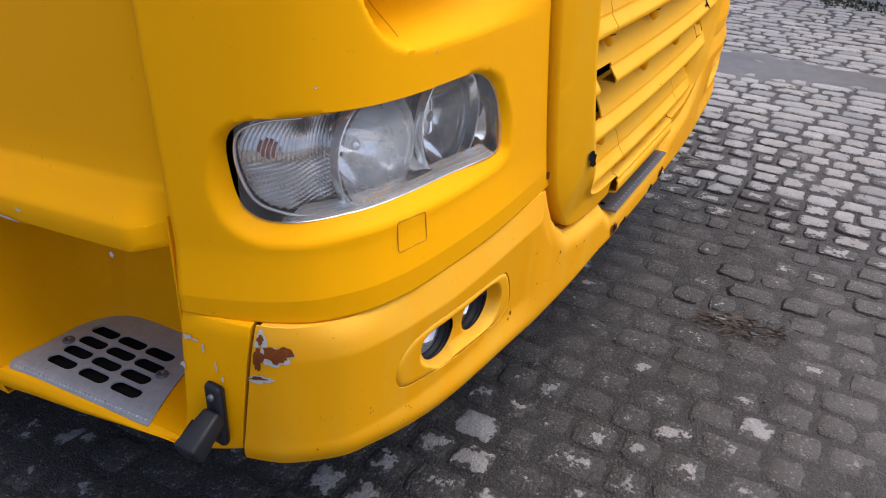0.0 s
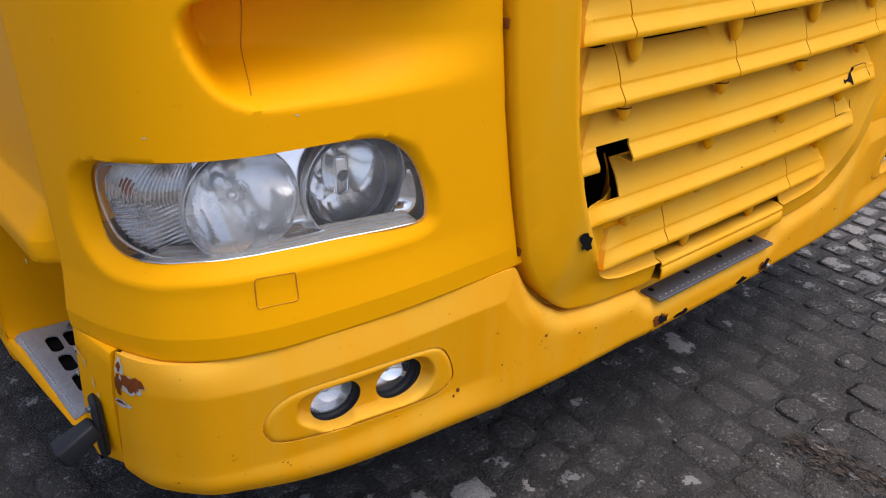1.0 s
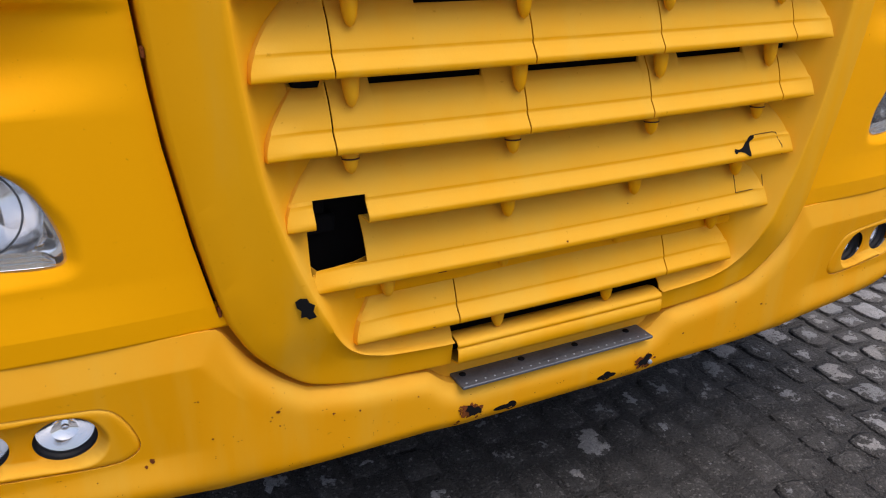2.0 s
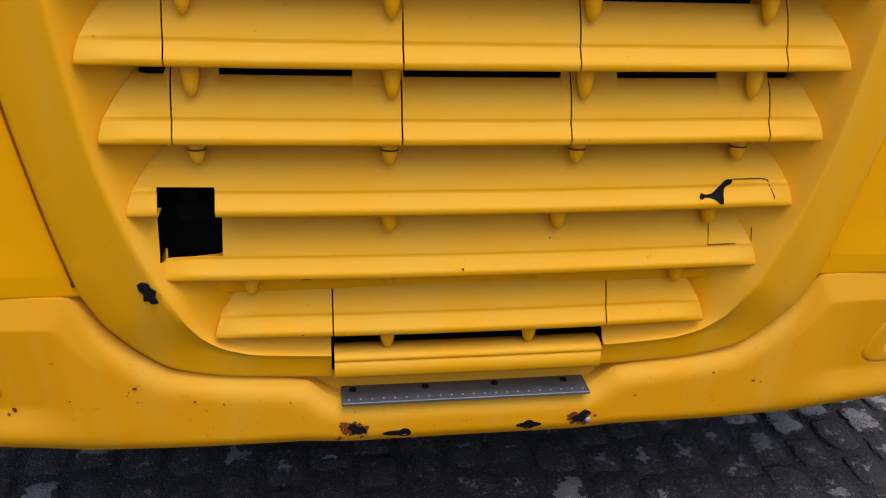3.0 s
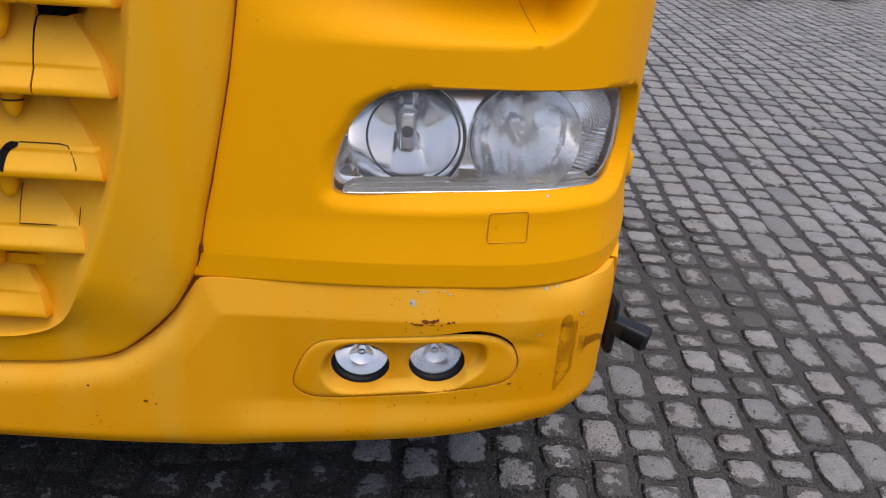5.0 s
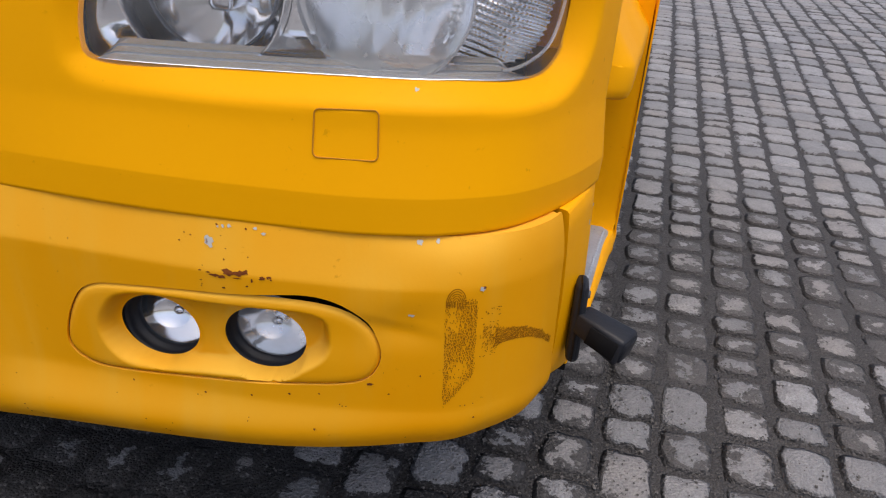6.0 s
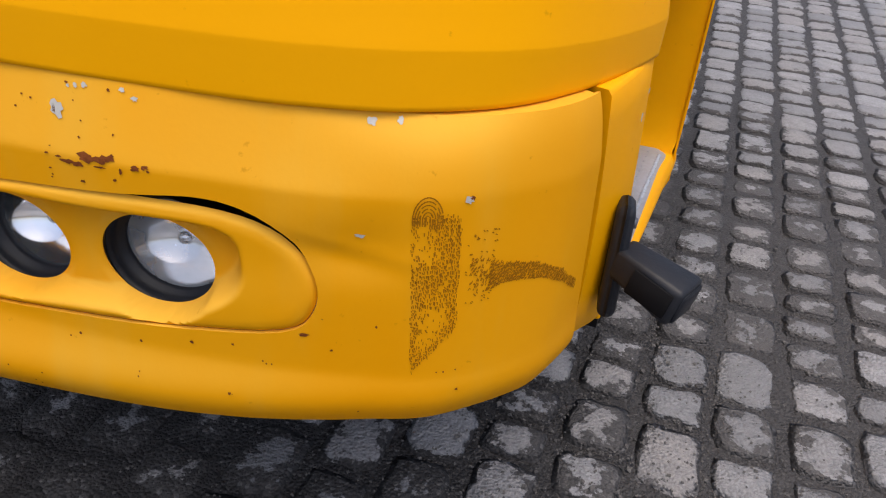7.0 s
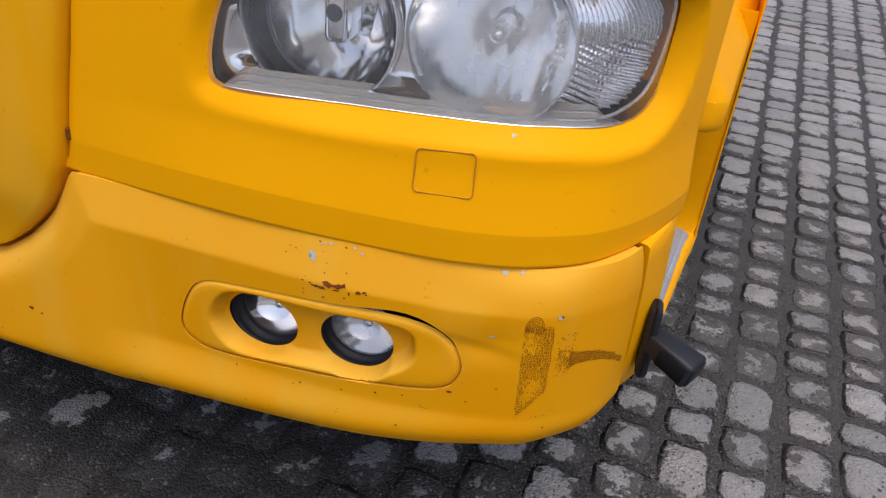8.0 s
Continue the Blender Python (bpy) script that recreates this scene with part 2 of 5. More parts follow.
def spline(points, n=16):
    """A smooth line through the points, each a tuple of any size."""
    P = [np.array(p, float) for p in points]
    P = [2 * P[0] - P[1]] + P + [2 * P[-1] - P[-2]]
    out = []
    for i in range(1, len(P) - 2):
        a, b, c, d = P[i - 1:i + 3]
        for k in range(n):
            t = k / n
            out.append(0.5 * (2 * b + (c - a) * t + (2 * a - 5 * b + 4 * c - d) * t * t + (3 * b - a - 3 * c + d) * t ** 3))
    return np.array(out + [P[-2]])


class Plan:
    """A line on the ground plan, by the length along it; at() steps inward (towards the truck) by d."""

    def __init__(self, points):
        self.c = spline(points)
        self.s = np.concatenate([[0], np.cumsum(np.linalg.norm(np.diff(self.c, axis=0), axis=1))])
        t = np.gradient(self.c, axis=0)
        t /= np.linalg.norm(t, axis=1)[:, None]
        self.n = np.stack([-t[:, 1], t[:, 0]], 1)
        self.length = self.s[-1]

    def at(self, s, z, d=0.0, side=1):
        a = np.abs(s)
        x, y = np.interp(a, self.s, self.c[:, 0]), np.interp(a, self.s, self.c[:, 1])
        nx, ny = np.interp(a, self.s, self.n[:, 0]), np.interp(a, self.s, self.n[:, 1])
        g = np.where(np.asarray(s) < 0, -1, 1) * side
        return np.stack(np.broadcast_arrays(g * (x + nx * d), y + ny * d, z), -1)


def inside_distance(px, pz, poly):
    """Distance to a closed outline: negative inside it."""
    px, pz = np.asarray(px, float), np.asarray(pz, float)
    best, inside = np.full(px.shape, 1e9), np.zeros(px.shape, bool)
    for (ax, az), (bx, bz) in zip(poly, poly[1:] + poly[:1]):
        ex, ez = bx - ax, bz - az
        t = np.clip(((px - ax) * ex + (pz - az) * ez) / (ex * ex + ez * ez + 1e-12), 0, 1)
        best = np.minimum(best, np.hypot(px - ax - t * ex, pz - az - t * ez))
        cross = ((az > pz) != (bz > pz)) & (px < ex * (pz - az) / (bz - az + 1e-12) + ax)
        inside ^= cross
    return np.where(inside, -best, best)


def line_distance(px, pz, line):
    px, pz = np.asarray(px, float), np.asarray(pz, float)
    best = np.full(px.shape, 1e9)
    for (ax, az), (bx, bz) in zip(line, line[1:]):
        ex, ez = bx - ax, bz - az
        t = np.clip(((px - ax) * ex + (pz - az) * ez) / (ex * ex + ez * ez + 1e-12), 0, 1)
        best = np.minimum(best, np.hypot(px - ax - t * ex, pz - az - t * ez))
    return best


def rounded(points, n=6):
    """A closed outline through the points, smoothed."""
    P = points[-2:] + points + points[:3]
    c = spline(P, n)
    return [tuple(p) for p in c[2 * n:(2 + len(points)) * n]]


def grid_bm(S, Z, where, holes=(), cell=0.006, flip=False, keep=None):
    """A sheet over the grid S, Z (arrays), bent by where(S, Z). holes: functions of (S, Z), negative in the hole; the sheet's edge
    follows their outline."""
    S, Z = S.copy(), Z.copy()
    mS = (S[:-1, :-1] + S[1:, :-1] + S[:-1, 1:] + S[1:, 1:]) / 4
    mZ = (Z[:-1, :-1] + Z[1:, :-1] + Z[:-1, 1:] + Z[1:, 1:]) / 4
    ok = np.ones(mS.shape, bool)
    if keep is not None:
        ok &= keep(mS, mZ)
    for h in holes:
        out = h(mS, mZ) > 0
        ok &= out
        kept, cut = np.zeros(S.shape, bool), np.zeros(S.shape, bool)
        for di, dj in ((0, 0), (1, 0), (0, 1), (1, 1)):
            kept[di:di + out.shape[0], dj:dj + out.shape[1]] |= out
            cut[di:di + out.shape[0], dj:dj + out.shape[1]] |= ~out
        rim = kept & cut
        for _ in range(3):
            v, e = h(S, Z), 1e-4
            gs, gz = (h(S + e, Z) - h(S - e, Z)) / (2 * e), (h(S, Z + e) - h(S, Z - e)) / (2 * e)
            ln = np.maximum(gs * gs + gz * gz, 0.3)
            S, Z = np.where(rim, S - v * gs / ln, S), np.where(rim, Z - v * gz / ln, Z)
    pts = where(S, Z)
    bm = bmesh.new()
    made = {}

    def vert(i, j):
        if (i, j) not in made:
            made[i, j] = bm.verts.new(pts[i, j])
        return made[i, j]

    for i, j in np.argwhere(ok):
        q = [vert(i, j), vert(i + 1, j), vert(i + 1, j + 1), vert(i, j + 1)]
        bm.faces.new(q[::-1] if flip else q)
    return bm


def lathe(profile, centre, axis, n=32, start=0.0, turn=2 * math.pi):
    """A turned form: profile rows (radius, along) about the axis at centre."""
    bm = bmesh.new()
    rot = Vector(axis).to_track_quat("Z", "Y").to_matrix()
    rings = []
    for r, h in profile:
        rings.append([bm.verts.new(Vector(centre) + rot @ Vector((r * math.cos(start + turn * k / n), r * math.sin(start + turn * k / n), h))) for k in range(n)])
    for a, b in zip(rings, rings[1:]):
        for k in range(n):
            bm.faces.new([a[k], a[(k + 1) % n], b[(k + 1) % n], b[k]])
    bmesh.ops.remove_doubles(bm, verts=bm.verts, dist=1e-7)
    return bm


def box_bm(lo, hi, bevel=0.0, segments=2, bm=None):
    own = bmesh.new()
    bmesh.ops.create_cube(own, size=1.0)
    for v in own.verts:
        v.co = Vector([lo[k] + (hi[k] - lo[k]) * (v.co[k] + 0.5) for k in range(3)])
    if bevel:
        bmesh.ops.bevel(own, geom=own.edges[:], offset=bevel, segments=segments, affect="EDGES", profile=0.5)
    if bm is None:
        return own
    mesh = bpy.data.meshes.new("scrap")
    own.to_mesh(mesh)
    own.free()
    bm.from_mesh(mesh)
    bpy.data.meshes.remove(mesh)
    return bm


def ribbon(points, width, bm=None):
    """A narrow square tube along 3D points (a seam or a bead)."""
    bm = bm or bmesh.new()
    P = [Vector(p) for p in points]
    last = None
    for i, p in enumerate(P):
        t = (P[min(i + 1, len(P) - 1)] - P[max(i - 1, 0)]).normalized()
        a = t.cross(Vector((0.3, -1, 0.2))).normalized()
        b = t.cross(a)
        ring = [bm.verts.new(p + (a * u + b * v) * width / 2) for u, v in ((-1, -1), (1, -1), (1, 1), (-1, 1))]
        if last:
            for k in range(4):
                bm.faces.new([last[k], last[(k + 1) % 4], ring[(k + 1) % 4], ring[k]])
        last = ring
    return bm


def flake(where, s, z, w, h, seed, bm=None, lift=0.0007, n=14):
    """A ragged flake lying on a surface where(s, z, d)."""
    bm = bm or bmesh.new()
    r = random.Random(seed)
    mid = bm.verts.new(where(s, z, -lift))
    rim = []
    for k in range(n):
        a, q = 2 * math.pi * k / n, r.uniform(0.45, 1.0)
        rim.append(bm.verts.new(where(s + w / 2 * q * math.cos(a), z + h / 2 * q * math.sin(a), -lift)))
    for k in range(n):
        bm.faces.new([mid, rim[k], rim[(k + 1) % n]])
    return bm


def patch(where, s, z, w, h, seed, lift=0.0008, ragged=0.45, turn=0.0):
    """A ragged mark that follows the surface where(s, z, d)."""
    r = random.Random(seed)
    n = 26
    rim, q = [], 1.0
    for k in range(n):
        a = 2 * math.pi * k / n
        q = 0.45 * q + 0.55 * r.uniform(1 - ragged * 1.6, 1.0)
        u, v = w / 2 * q * math.cos(a), h / 2 * q * math.sin(a)
        rim.append((s + u * math.cos(turn) - v * math.sin(turn), z + u * math.sin(turn) + v * math.cos(turn)))
    reach = max(w, h) / 2 * 1.05
    S, Z = np.meshgrid(np.linspace(s - reach, s + reach, 26), np.linspace(z - reach, z + reach, 26), indexing="ij")
    place = lambda S_, Z_: np.array([[where(a, b, -lift) for a, b in zip(ra, rb)] for ra, rb in zip(S_, Z_)])
    return grid_bm(S, Z, place, [lambda a, b: -inside_distance(a, b, rim)], reach / 12)


def thing(name, label, category, kind="", at=(0, 0, 0), group=""):
    ob = new(name)
    ob.location = at
    return tagged(ob, label, category, group, kind)


# ---- the truck: plan lines (metres from its middle; the front faces -y) ----
LAMP_PLAN = Plan([(.60, 0), (.70, .002), (.80, .006), (.90, .013), (1.0, .025), (1.05, .036), (1.10, .055), (1.15, .092), (1.182, .14), (1.205, .195), (1.223, .258), (1.2275, .285)])
BUMPER_PLAN = Plan([(0, -.022), (.3, -.02), (.54, -.015), (.7, -.01), (.9, -.002), (1.0, .011), (1.08, .030), (1.135, .052), (1.172, .088), (1.195, .122), (1.206, .152), (1.218, .20), (1.226, .26)])
RING_X = .004
RING_OUTER = [(.698, 1.34), (.690, 1.2), (.678, 1.095), (.667, 1.0), (.656, .924), (.628, .785), (.600, .672), (.584, .632), (.560, .592), (.519, .550), (.475, .519), (.406, .502), (.346, .496), (.281, .492), (.22, .490), (.10, .489), (0, .489)]
RING_CREASE = [(.584, 1.34), (.576, 1.2), (.567, 1.10), (.559, 1.02), (.550, .952), (.535, .865), (.508, .770), (.485, .710), (.460, .652), (.428, .593), (.398, .564), (.362, .551), (.333, .546), (.281, .542), (.22, .539), (.10, .538), (0, .538)]
LENS = rounded([(.186, .798), (.200, .781), (.30, .781), (.42, .785), (.52, .785), (.59, .781), (.634, .784), (.662, .805), (.673, .85), (.673, .885), (.656, .905), (.62, .915), (.55, .919), (.44, .921), (.34, .920), (.27, .917), (.237, .905), (.21, .877), (.193, .838)], 4)
SIGNAL = rounded([(.50, .788), (.56, .789), (.605, .793), (.641, .808), (.659, .840), (.664, .872), (.655, .897), (.62, .911), (.56, .916), (.50, .918)], 5)
POCKET = rounded([(.02, .980), (.20, .978), (.36, .981), (.44, .984), (.48, 1.004), (.506, 1.04), (.518, 1.08), (.502, 1.108), (.45, 1.116), (.30, 1.115), (.10, 1.113), (.02, 1.112)], 4)
POD = rounded([(.731, .487), (.744, .531), (.768, .560), (.816, .569), (.924, .577), (.999, .576), (1.038, .563), (1.059, .535), (1.057, .506), (1.035, .487), (.963, .477), (.881, .469), (.782, .460), (.746, .466)], 4)
POD_CAVITY = rounded([(.770, .503), (.782, .542), (.814, .561), (.90, .565), (.995, .565), (1.013, .538), (1.003, .509), (.962, .486), (.881, .476), (.800, .4685)], 4)
FOGS = ((.827, .512), (.941, .518))
FOG_R = 0.0428

truck = thing("truck", "yellow truck cab with faded grille, scuffed bumper and hazy headlamps", "truck")


def ring_lean(z, side):
    """The surround stands a little askew: how far its outer edge moves in x."""
    z = np.asarray(z, float)
    return np.where(np.asarray(side) < 0, .031 * np.maximum(0.0, z - .66), -.0045 * smooth01(z, .66, .76))


def ring_edge(z):
    line = RING_OUTER[:9][::-1]
    return np.interp(z, [p[1] for p in line], [p[0] for p in line])


# -- corner panels that hold the headlamps --
def crease_z(S):
    return 0.686 - 0.008 * smooth01(S, 0.5, 0.75)


def lamp_recess(S):
    return 0.011 + 0.013 * smooth01(S, .20, .33)


def panel_depth(S, Z, shift=0.0):
    pocket = -inside_distance(S + shift, Z, POCKET)
    deep = 0.105 * smooth01(S + shift, 0.03, 0.52)
    d = deep * np.minimum(smooth01(pocket, 0.0, 0.023), smooth01(Z, 0.972, 1.045))
    lamp = inside_distance(S, Z, LENS)
    wide = 0.007 + 0.015 * smooth01(0.895 - Z, 0, 0.07) + 0.010 * smooth01(0.24 - S, 0, 0.04) * smooth01(Z, .86, .90)
    d = d + lamp_recess(S) * np.clip(1 - lamp / wide, 0, 1) ** 1.15
    crease = crease_z(S)
    out = 0.007 * np.clip((0.745 - Z) / (0.745 - crease), 0, 1) ** 1.2 * smooth01(S, -0.05, 0.25)
    d = d - np.where(Z > crease, out, out - 0.045 * (crease - Z))
    d = d + 0.025 * smooth01(0.6500 - Z, 0.0, 0.005) ** 2
    return d


def panel_at(side):
    def where(S, Z, extra=0.0):
        d = panel_depth(np.asarray(S, float), np.asarray(Z, float), .011 if side < 0 else 0.0) + extra
        return LAMP_PLAN.at(S, Z, d, side)
    return where


def corner_panel(side):
    name_label = "glossy yellow corner panel with a deep grab recess"
    us, zs = np.concatenate([[0, .0010, .004, .012, .020, .0235, .0265], np.linspace(.030, 1, 130)]), np.concatenate([[0.646, 0.6465, 0.648, 0.650], np.arange(0.653, .682, 0.0055), [.6845, .6855, .6865, .6875], np.arange(.692, 1.30, 0.0055)])
    U, Z = np.meshgrid(us, zs, indexing="ij")
    edge = ring_edge(Z) + (0.0020 if side > 0 else 0.0058) + side * (RING_X + ring_lean(Z, side)) - 0.6
    end = LAMP_PLAN.length - .0234 + .036 * np.clip(Z - .74, 0, .6)
    S = edge + (end - edge) * U
    Z = Z + (crease_z(S) - .686) * np.interp(Z, [.652, .6845, .6875, .745], [0, 1, 1, 0])
    base = panel_at(side)

    def where(S_, Z_):
        inner = S_ - (ring_edge(Z_) + (0.0020 if side > 0 else 0.0058) + side * (RING_X + ring_lean(Z_, side)) - 0.6)
        rim = 0.0025 * np.clip(1 - inner / 0.006, 0, 1) + 0.045 * (1 - smooth01(inner, 0.0, 0.0006))
        back = LAMP_PLAN.length - .0234 + .036 * np.clip(Z_ - .74, 0, .6)
        rear = 0.02 * smooth01(S_, back - 0.008, back)
        return base(S_, Z_, rim + rear)

    hole = lambda s, z: inside_distance(s, z, LENS)
    bm = grid_bm(S, Z, where, [hole], 0.0055, flip=side < 0)
    panel = part("corner_panel", bm, YELLOW, truck, name_label, thick=0.0025)
    # square cover of the washer jet
    cover = []
    for q, (cs, cz) in enumerate(((.4436, .7576), (.3986, .7556), (.3976, .7229), (.4438, .7234))):
        cover += [(cs + .0048 * math.cos(a), cz + .0048 * math.sin(a)) for a in np.linspace(q * math.pi / 2, (q + 1) * math.pi / 2, 7)]
    pts = [base(np.array(s), np.array(z), -0.0002) for s, z in cover + cover[:1]]
    part("cover_seam", ribbon(pts, 0.0013), FINE_SEAM, panel, "thin seam round a square cover")
    # seam in the recess
    pts = [base(np.array((.418 if side > 0 else .407) + .02 * ((1.095 - z) / .1) ** 2), np.array(z), -0.0002) for z in np.linspace(.995, 1.098, 24)]
    part("recess_seam", ribbon(pts, 0.0011), FINE_SEAM, panel)
    return panel


panel_right, panel_left = corner_panel(1), corner_panel(-1)


# -- headlamps --
def headlamp(side):
    lamp = new("headlamp")
    lamp.parent = truck
    tagged(lamp, "hazy headlamp with two chrome bowls and ribbed outer lens" if side > 0 else "hazy headlamp with chrome bowls and an orange-tinged ribbed end")
    bowls = ((.280, .847, .078), (.448, .850, .0755))
    ss, zs = np.arange(.165, .712, .005), np.arange(.765, .937, .005)
    S, Z = np.meshgrid(ss, zs, indexing="ij")

    def lens_at(S_, Z_):
        edge = -inside_distance(S_, Z_, LENS)
        return LAMP_PLAN.at(S_, Z_, lamp_recess(S_) - 0.002 - 0.010 * smooth01(edge, 0.0, 0.05), side)

    lens = part("lens", grid_bm(S, Z, lens_at, [lambda s, z: np.minimum(0.006 - inside_distance(s, z, LENS), .662 - s)], 0.005, flip=side < 0), LENS_GLASS, lamp, "clear scratched lens")
    lens.visible_shadow = False

    def rim_of(k):
        s0, z0, r = bowls[k]
        return lambda s, z: np.hypot(s - s0, z - z0) - r

    # silver tray with the two round openings
    def tray_at(S_, Z_):
        edge = -inside_distance(S_, Z_, LENS)
        low = smooth01(0.806 - Z_, 0.0, 0.014)
        return LAMP_PLAN.at(S_, Z_, 0.030 + 0.018 * smooth01(edge + (Z_ > .86), -0.004, 0.03) * (1 - 0.75 * low) + .38 * np.maximum(0, Z_ - .85), side)

    tray = grid_bm(S, Z, tray_at, [lambda s, z: 0.010 - inside_distance(s, z, LENS), rim_of(0), rim_of(1)], 0.005, flip=side < 0, keep=lambda s, z: s < .520)
    part("tray", tray, SATIN, lamp, "satin silver tray")
    # ribbed turn signal with an outline of its own, dark gap round it
    ss2, zs2 = np.arange(.495, .712, .0010), np.arange(.765, .937, .0015)
    S2, Z2 = np.meshgrid(ss2, zs2, indexing="ij")

    def signal_at(S_, Z_):
        low = smooth01(.862 - Z_, 0, .02)
        bow = S_ + .9 * (Z_ - .86) ** 2 / .08
        ribs = 0.0060 * np.abs(np.sin(bow * math.pi / 0.0066)) * (1 - .35 * low) + 0.0036 * np.abs(np.sin((Z_ + .25 * S_) * math.pi / 0.0062)) * low
        return LAMP_PLAN.at(S_, Z_, 0.030 + ribs + 0.020 * smooth01(.62 - S_, 0.0, 0.08) + .02 * smooth01(Z_, .86, .92), side)

    part("signal_reflector", grid_bm(S2, Z2, signal_at, [lambda s, z: inside_distance(s, z, SIGNAL) * -1, rim_of(1)], 0.002, flip=side < 0, keep=lambda s, z: s > .500), CHROME if side > 0 else SHADED_CHROME, lamp, "ribbed bright turn signal")
    loop = [LAMP_PLAN.at(np.array(s), np.array(z), .024, side) for s, z in SIGNAL if s > .56]
    part("signal_bead", ribbon(loop, .003), PALE_TRIM, lamp, "bright bead round the turn signal")
    for k, (s0, z0, r) in enumerate(bowls):
        c = LAMP_PLAN.at(np.array(s0), np.array(z0), 0.040, side)
        axis = Vector((side * (0.10 if k else 0.04), -1, 0.03)).normalized()
        X, Y = np.meshgrid(np.linspace(-1.05, 1.05, 61), np.linspace(-1.05, 1.05, 43), indexing="ij")
        rot = axis.to_track_quat("Z", "Y").to_matrix()

        def bowl_at(X_, Y_):
            q = np.hypot(X_, Y_)
            edges = np.array([-1.1, -.62, -.22, .05, .30, .70, 1.1])
            i = np.clip(np.searchsorted(edges, X_) - 1, 0, 5)
            fold = (X_ - (edges[i] + edges[i + 1]) / 2) / (edges[i + 1] - edges[i]) * 2
            deep = -.088 * (1 - np.minimum(1, q) ** 2) + .0011 * fold ** 2 * (1 - q ** 4) * (edges[i + 1] - edges[i]) / .45
            return np.stack([c[0] + r * X_ * rot[0][0] + r * Y_ * rot[0][1] + deep * rot[0][2], c[1] + r * X_ * rot[1][0] + r * Y_ * rot[1][1] + deep * rot[1][2], c[2] + r * X_ * rot[2][0] + r * Y_ * rot[2][1] + deep * rot[2][2]], -1)

        part("reflector_bowl", grid_bm(X, Y, bowl_at, [lambda u, v: 1 - np.hypot(u, v)], .05), CHROME, lamp, "chrome reflector bowl with upright facets")
        part("bowl_rim", lathe([(r - .0005, -.004), (r, .0015), (r + .0012, .002), (r + .002, .000), (r + .002, -.012)], c, axis, 56), PALE_TRIM, lamp)
        if k == 0:
            local = Matrix.Translation(Vector(c)) @ rot.to_4x4()
            up = local.to_3x3().inverted() @ Vector((0, 0, 1))
            tall = 1 if abs(up.y) > abs(up.x) else 0
            half = (.012, .030) if tall else (.030, .012)
            shield = box_bm((-half[0], -half[1], -.080), (half[0], half[1], -.036), .007, 3)
            bmesh.ops.transform(shield, matrix=local, verts=shield.verts)
            part("bulb_shield", shield, SATIN, lamp, "silver bulb shield")
            eye = lathe([(.0005, .0012), (.006, .001), (.0085, 0.0), (.0085, -.004)], (0, 0, -.036), (0, 0, 1), 20)
            bmesh.ops.transform(eye, matrix=local, verts=eye.verts)
            part("bulb_opening", eye, RUBBER, lamp, "dark bulb opening")
            ring_c = c + np.array([side * .008, 0, .002])
            part("glass_ring", lathe([(.0600, -.007), (.0618, -.004), (.0630, -.007), (.0618, -.012), (.0600, -.007)], ring_c, axis, 56), DARK_ALU, lamp, "thin dark ring")
            glass = part("inner_glass", lathe([(.0605 * q, -.006 + .012 * (1 - q * q)) for q in np.linspace(1, .02, 8)], ring_c, axis, 40), LENS_GLASS, lamp)
            glass.visible_shadow = False
        else:
            part("bulb", lathe([(.001, -.030), (.007, -.032), (.010, -.042), (.010, -.082)], c, axis, 20), SATIN, lamp)
            cap = [(r * q, .004 + .026 * (1 - q * q)) for q in np.linspace(.985, 0.02, 10)]
            disc = part("inner_glass", lathe(cap, c, axis, 48), HAZY_GLASS, lamp, "milky round inner glass")
            disc.visible_shadow = False
    if side < 0:  # the amber bulb shows through the ribs of one lamp
        c = LAMP_PLAN.at(np.array(.622), np.array(.868), 0.0385, side)
        part("signal_bulb", lathe([(.001, .005), (.008, .0035), (.014, .000), (.017, -.007), (.017, -.02)], c, (side * .9, -.6, 0), 20), AMBER, lamp, "amber bulb")
    # bright stepped strip along the lower edge
    S4, Q4 = np.meshgrid(np.linspace(.197, .610, 60), np.array([0.0, .28, .34, .40, .62, .68, .74, 1.0]), indexing="ij")

    def strip_at(s, q):
        base_z = np.interp(s, [.20, .30, .42, .52, .60], [.7805, .7805, .7845, .7845, .7805])
        tall = .0165 * smooth01(s, .192, .215) * (1 - smooth01(s, .57, .612))
        groove = .003 * ((np.abs(q - .34) < .03) | (np.abs(q - .68) < .03))
        return LAMP_PLAN.at(s, base_z + tall * q, lamp_recess(s) - .0025 + .017 * q + groove, side)

    part("edge_strip", grid_bm(S4, Q4, strip_at, flip=side < 0), PALE_TRIM, lamp, "bright lower trim strip", smooth=False)
    # dark housing behind
    ss3 = np.array([.165, .30, .45, .55, .62, .68, .70])
    S3, Z3 = np.meshgrid(ss3, np.array([.75, .95]), indexing="ij")
    part("housing", grid_bm(S3, Z3, lambda s, z: LAMP_PLAN.at(s, z, 0.135 - .06 * smooth01(s, .5, .7), side), flip=side < 0), BLACK, lamp)


headlamp(1)
headlamp(-1)


# -- bumper --
TOP = [(0, .443), (.213, .443), (.232, .454), (.262, .481), (.30, .4875), (.346, .491), (.406, .497), (.475, .5085), (.519, .5380), (.560, .5785), (.592, .6265), (.606, .6485), (.64, .6495), (1.0, .6495), (1.15, .647), (1.276, .648)]
LOW = [(0, .360), (.20, .359), (.27, .364), (.45, .362), (.62, .360), (.80, .374), (1.0, .392), (1.10, .404), (1.20, .408), (1.276, .404)]
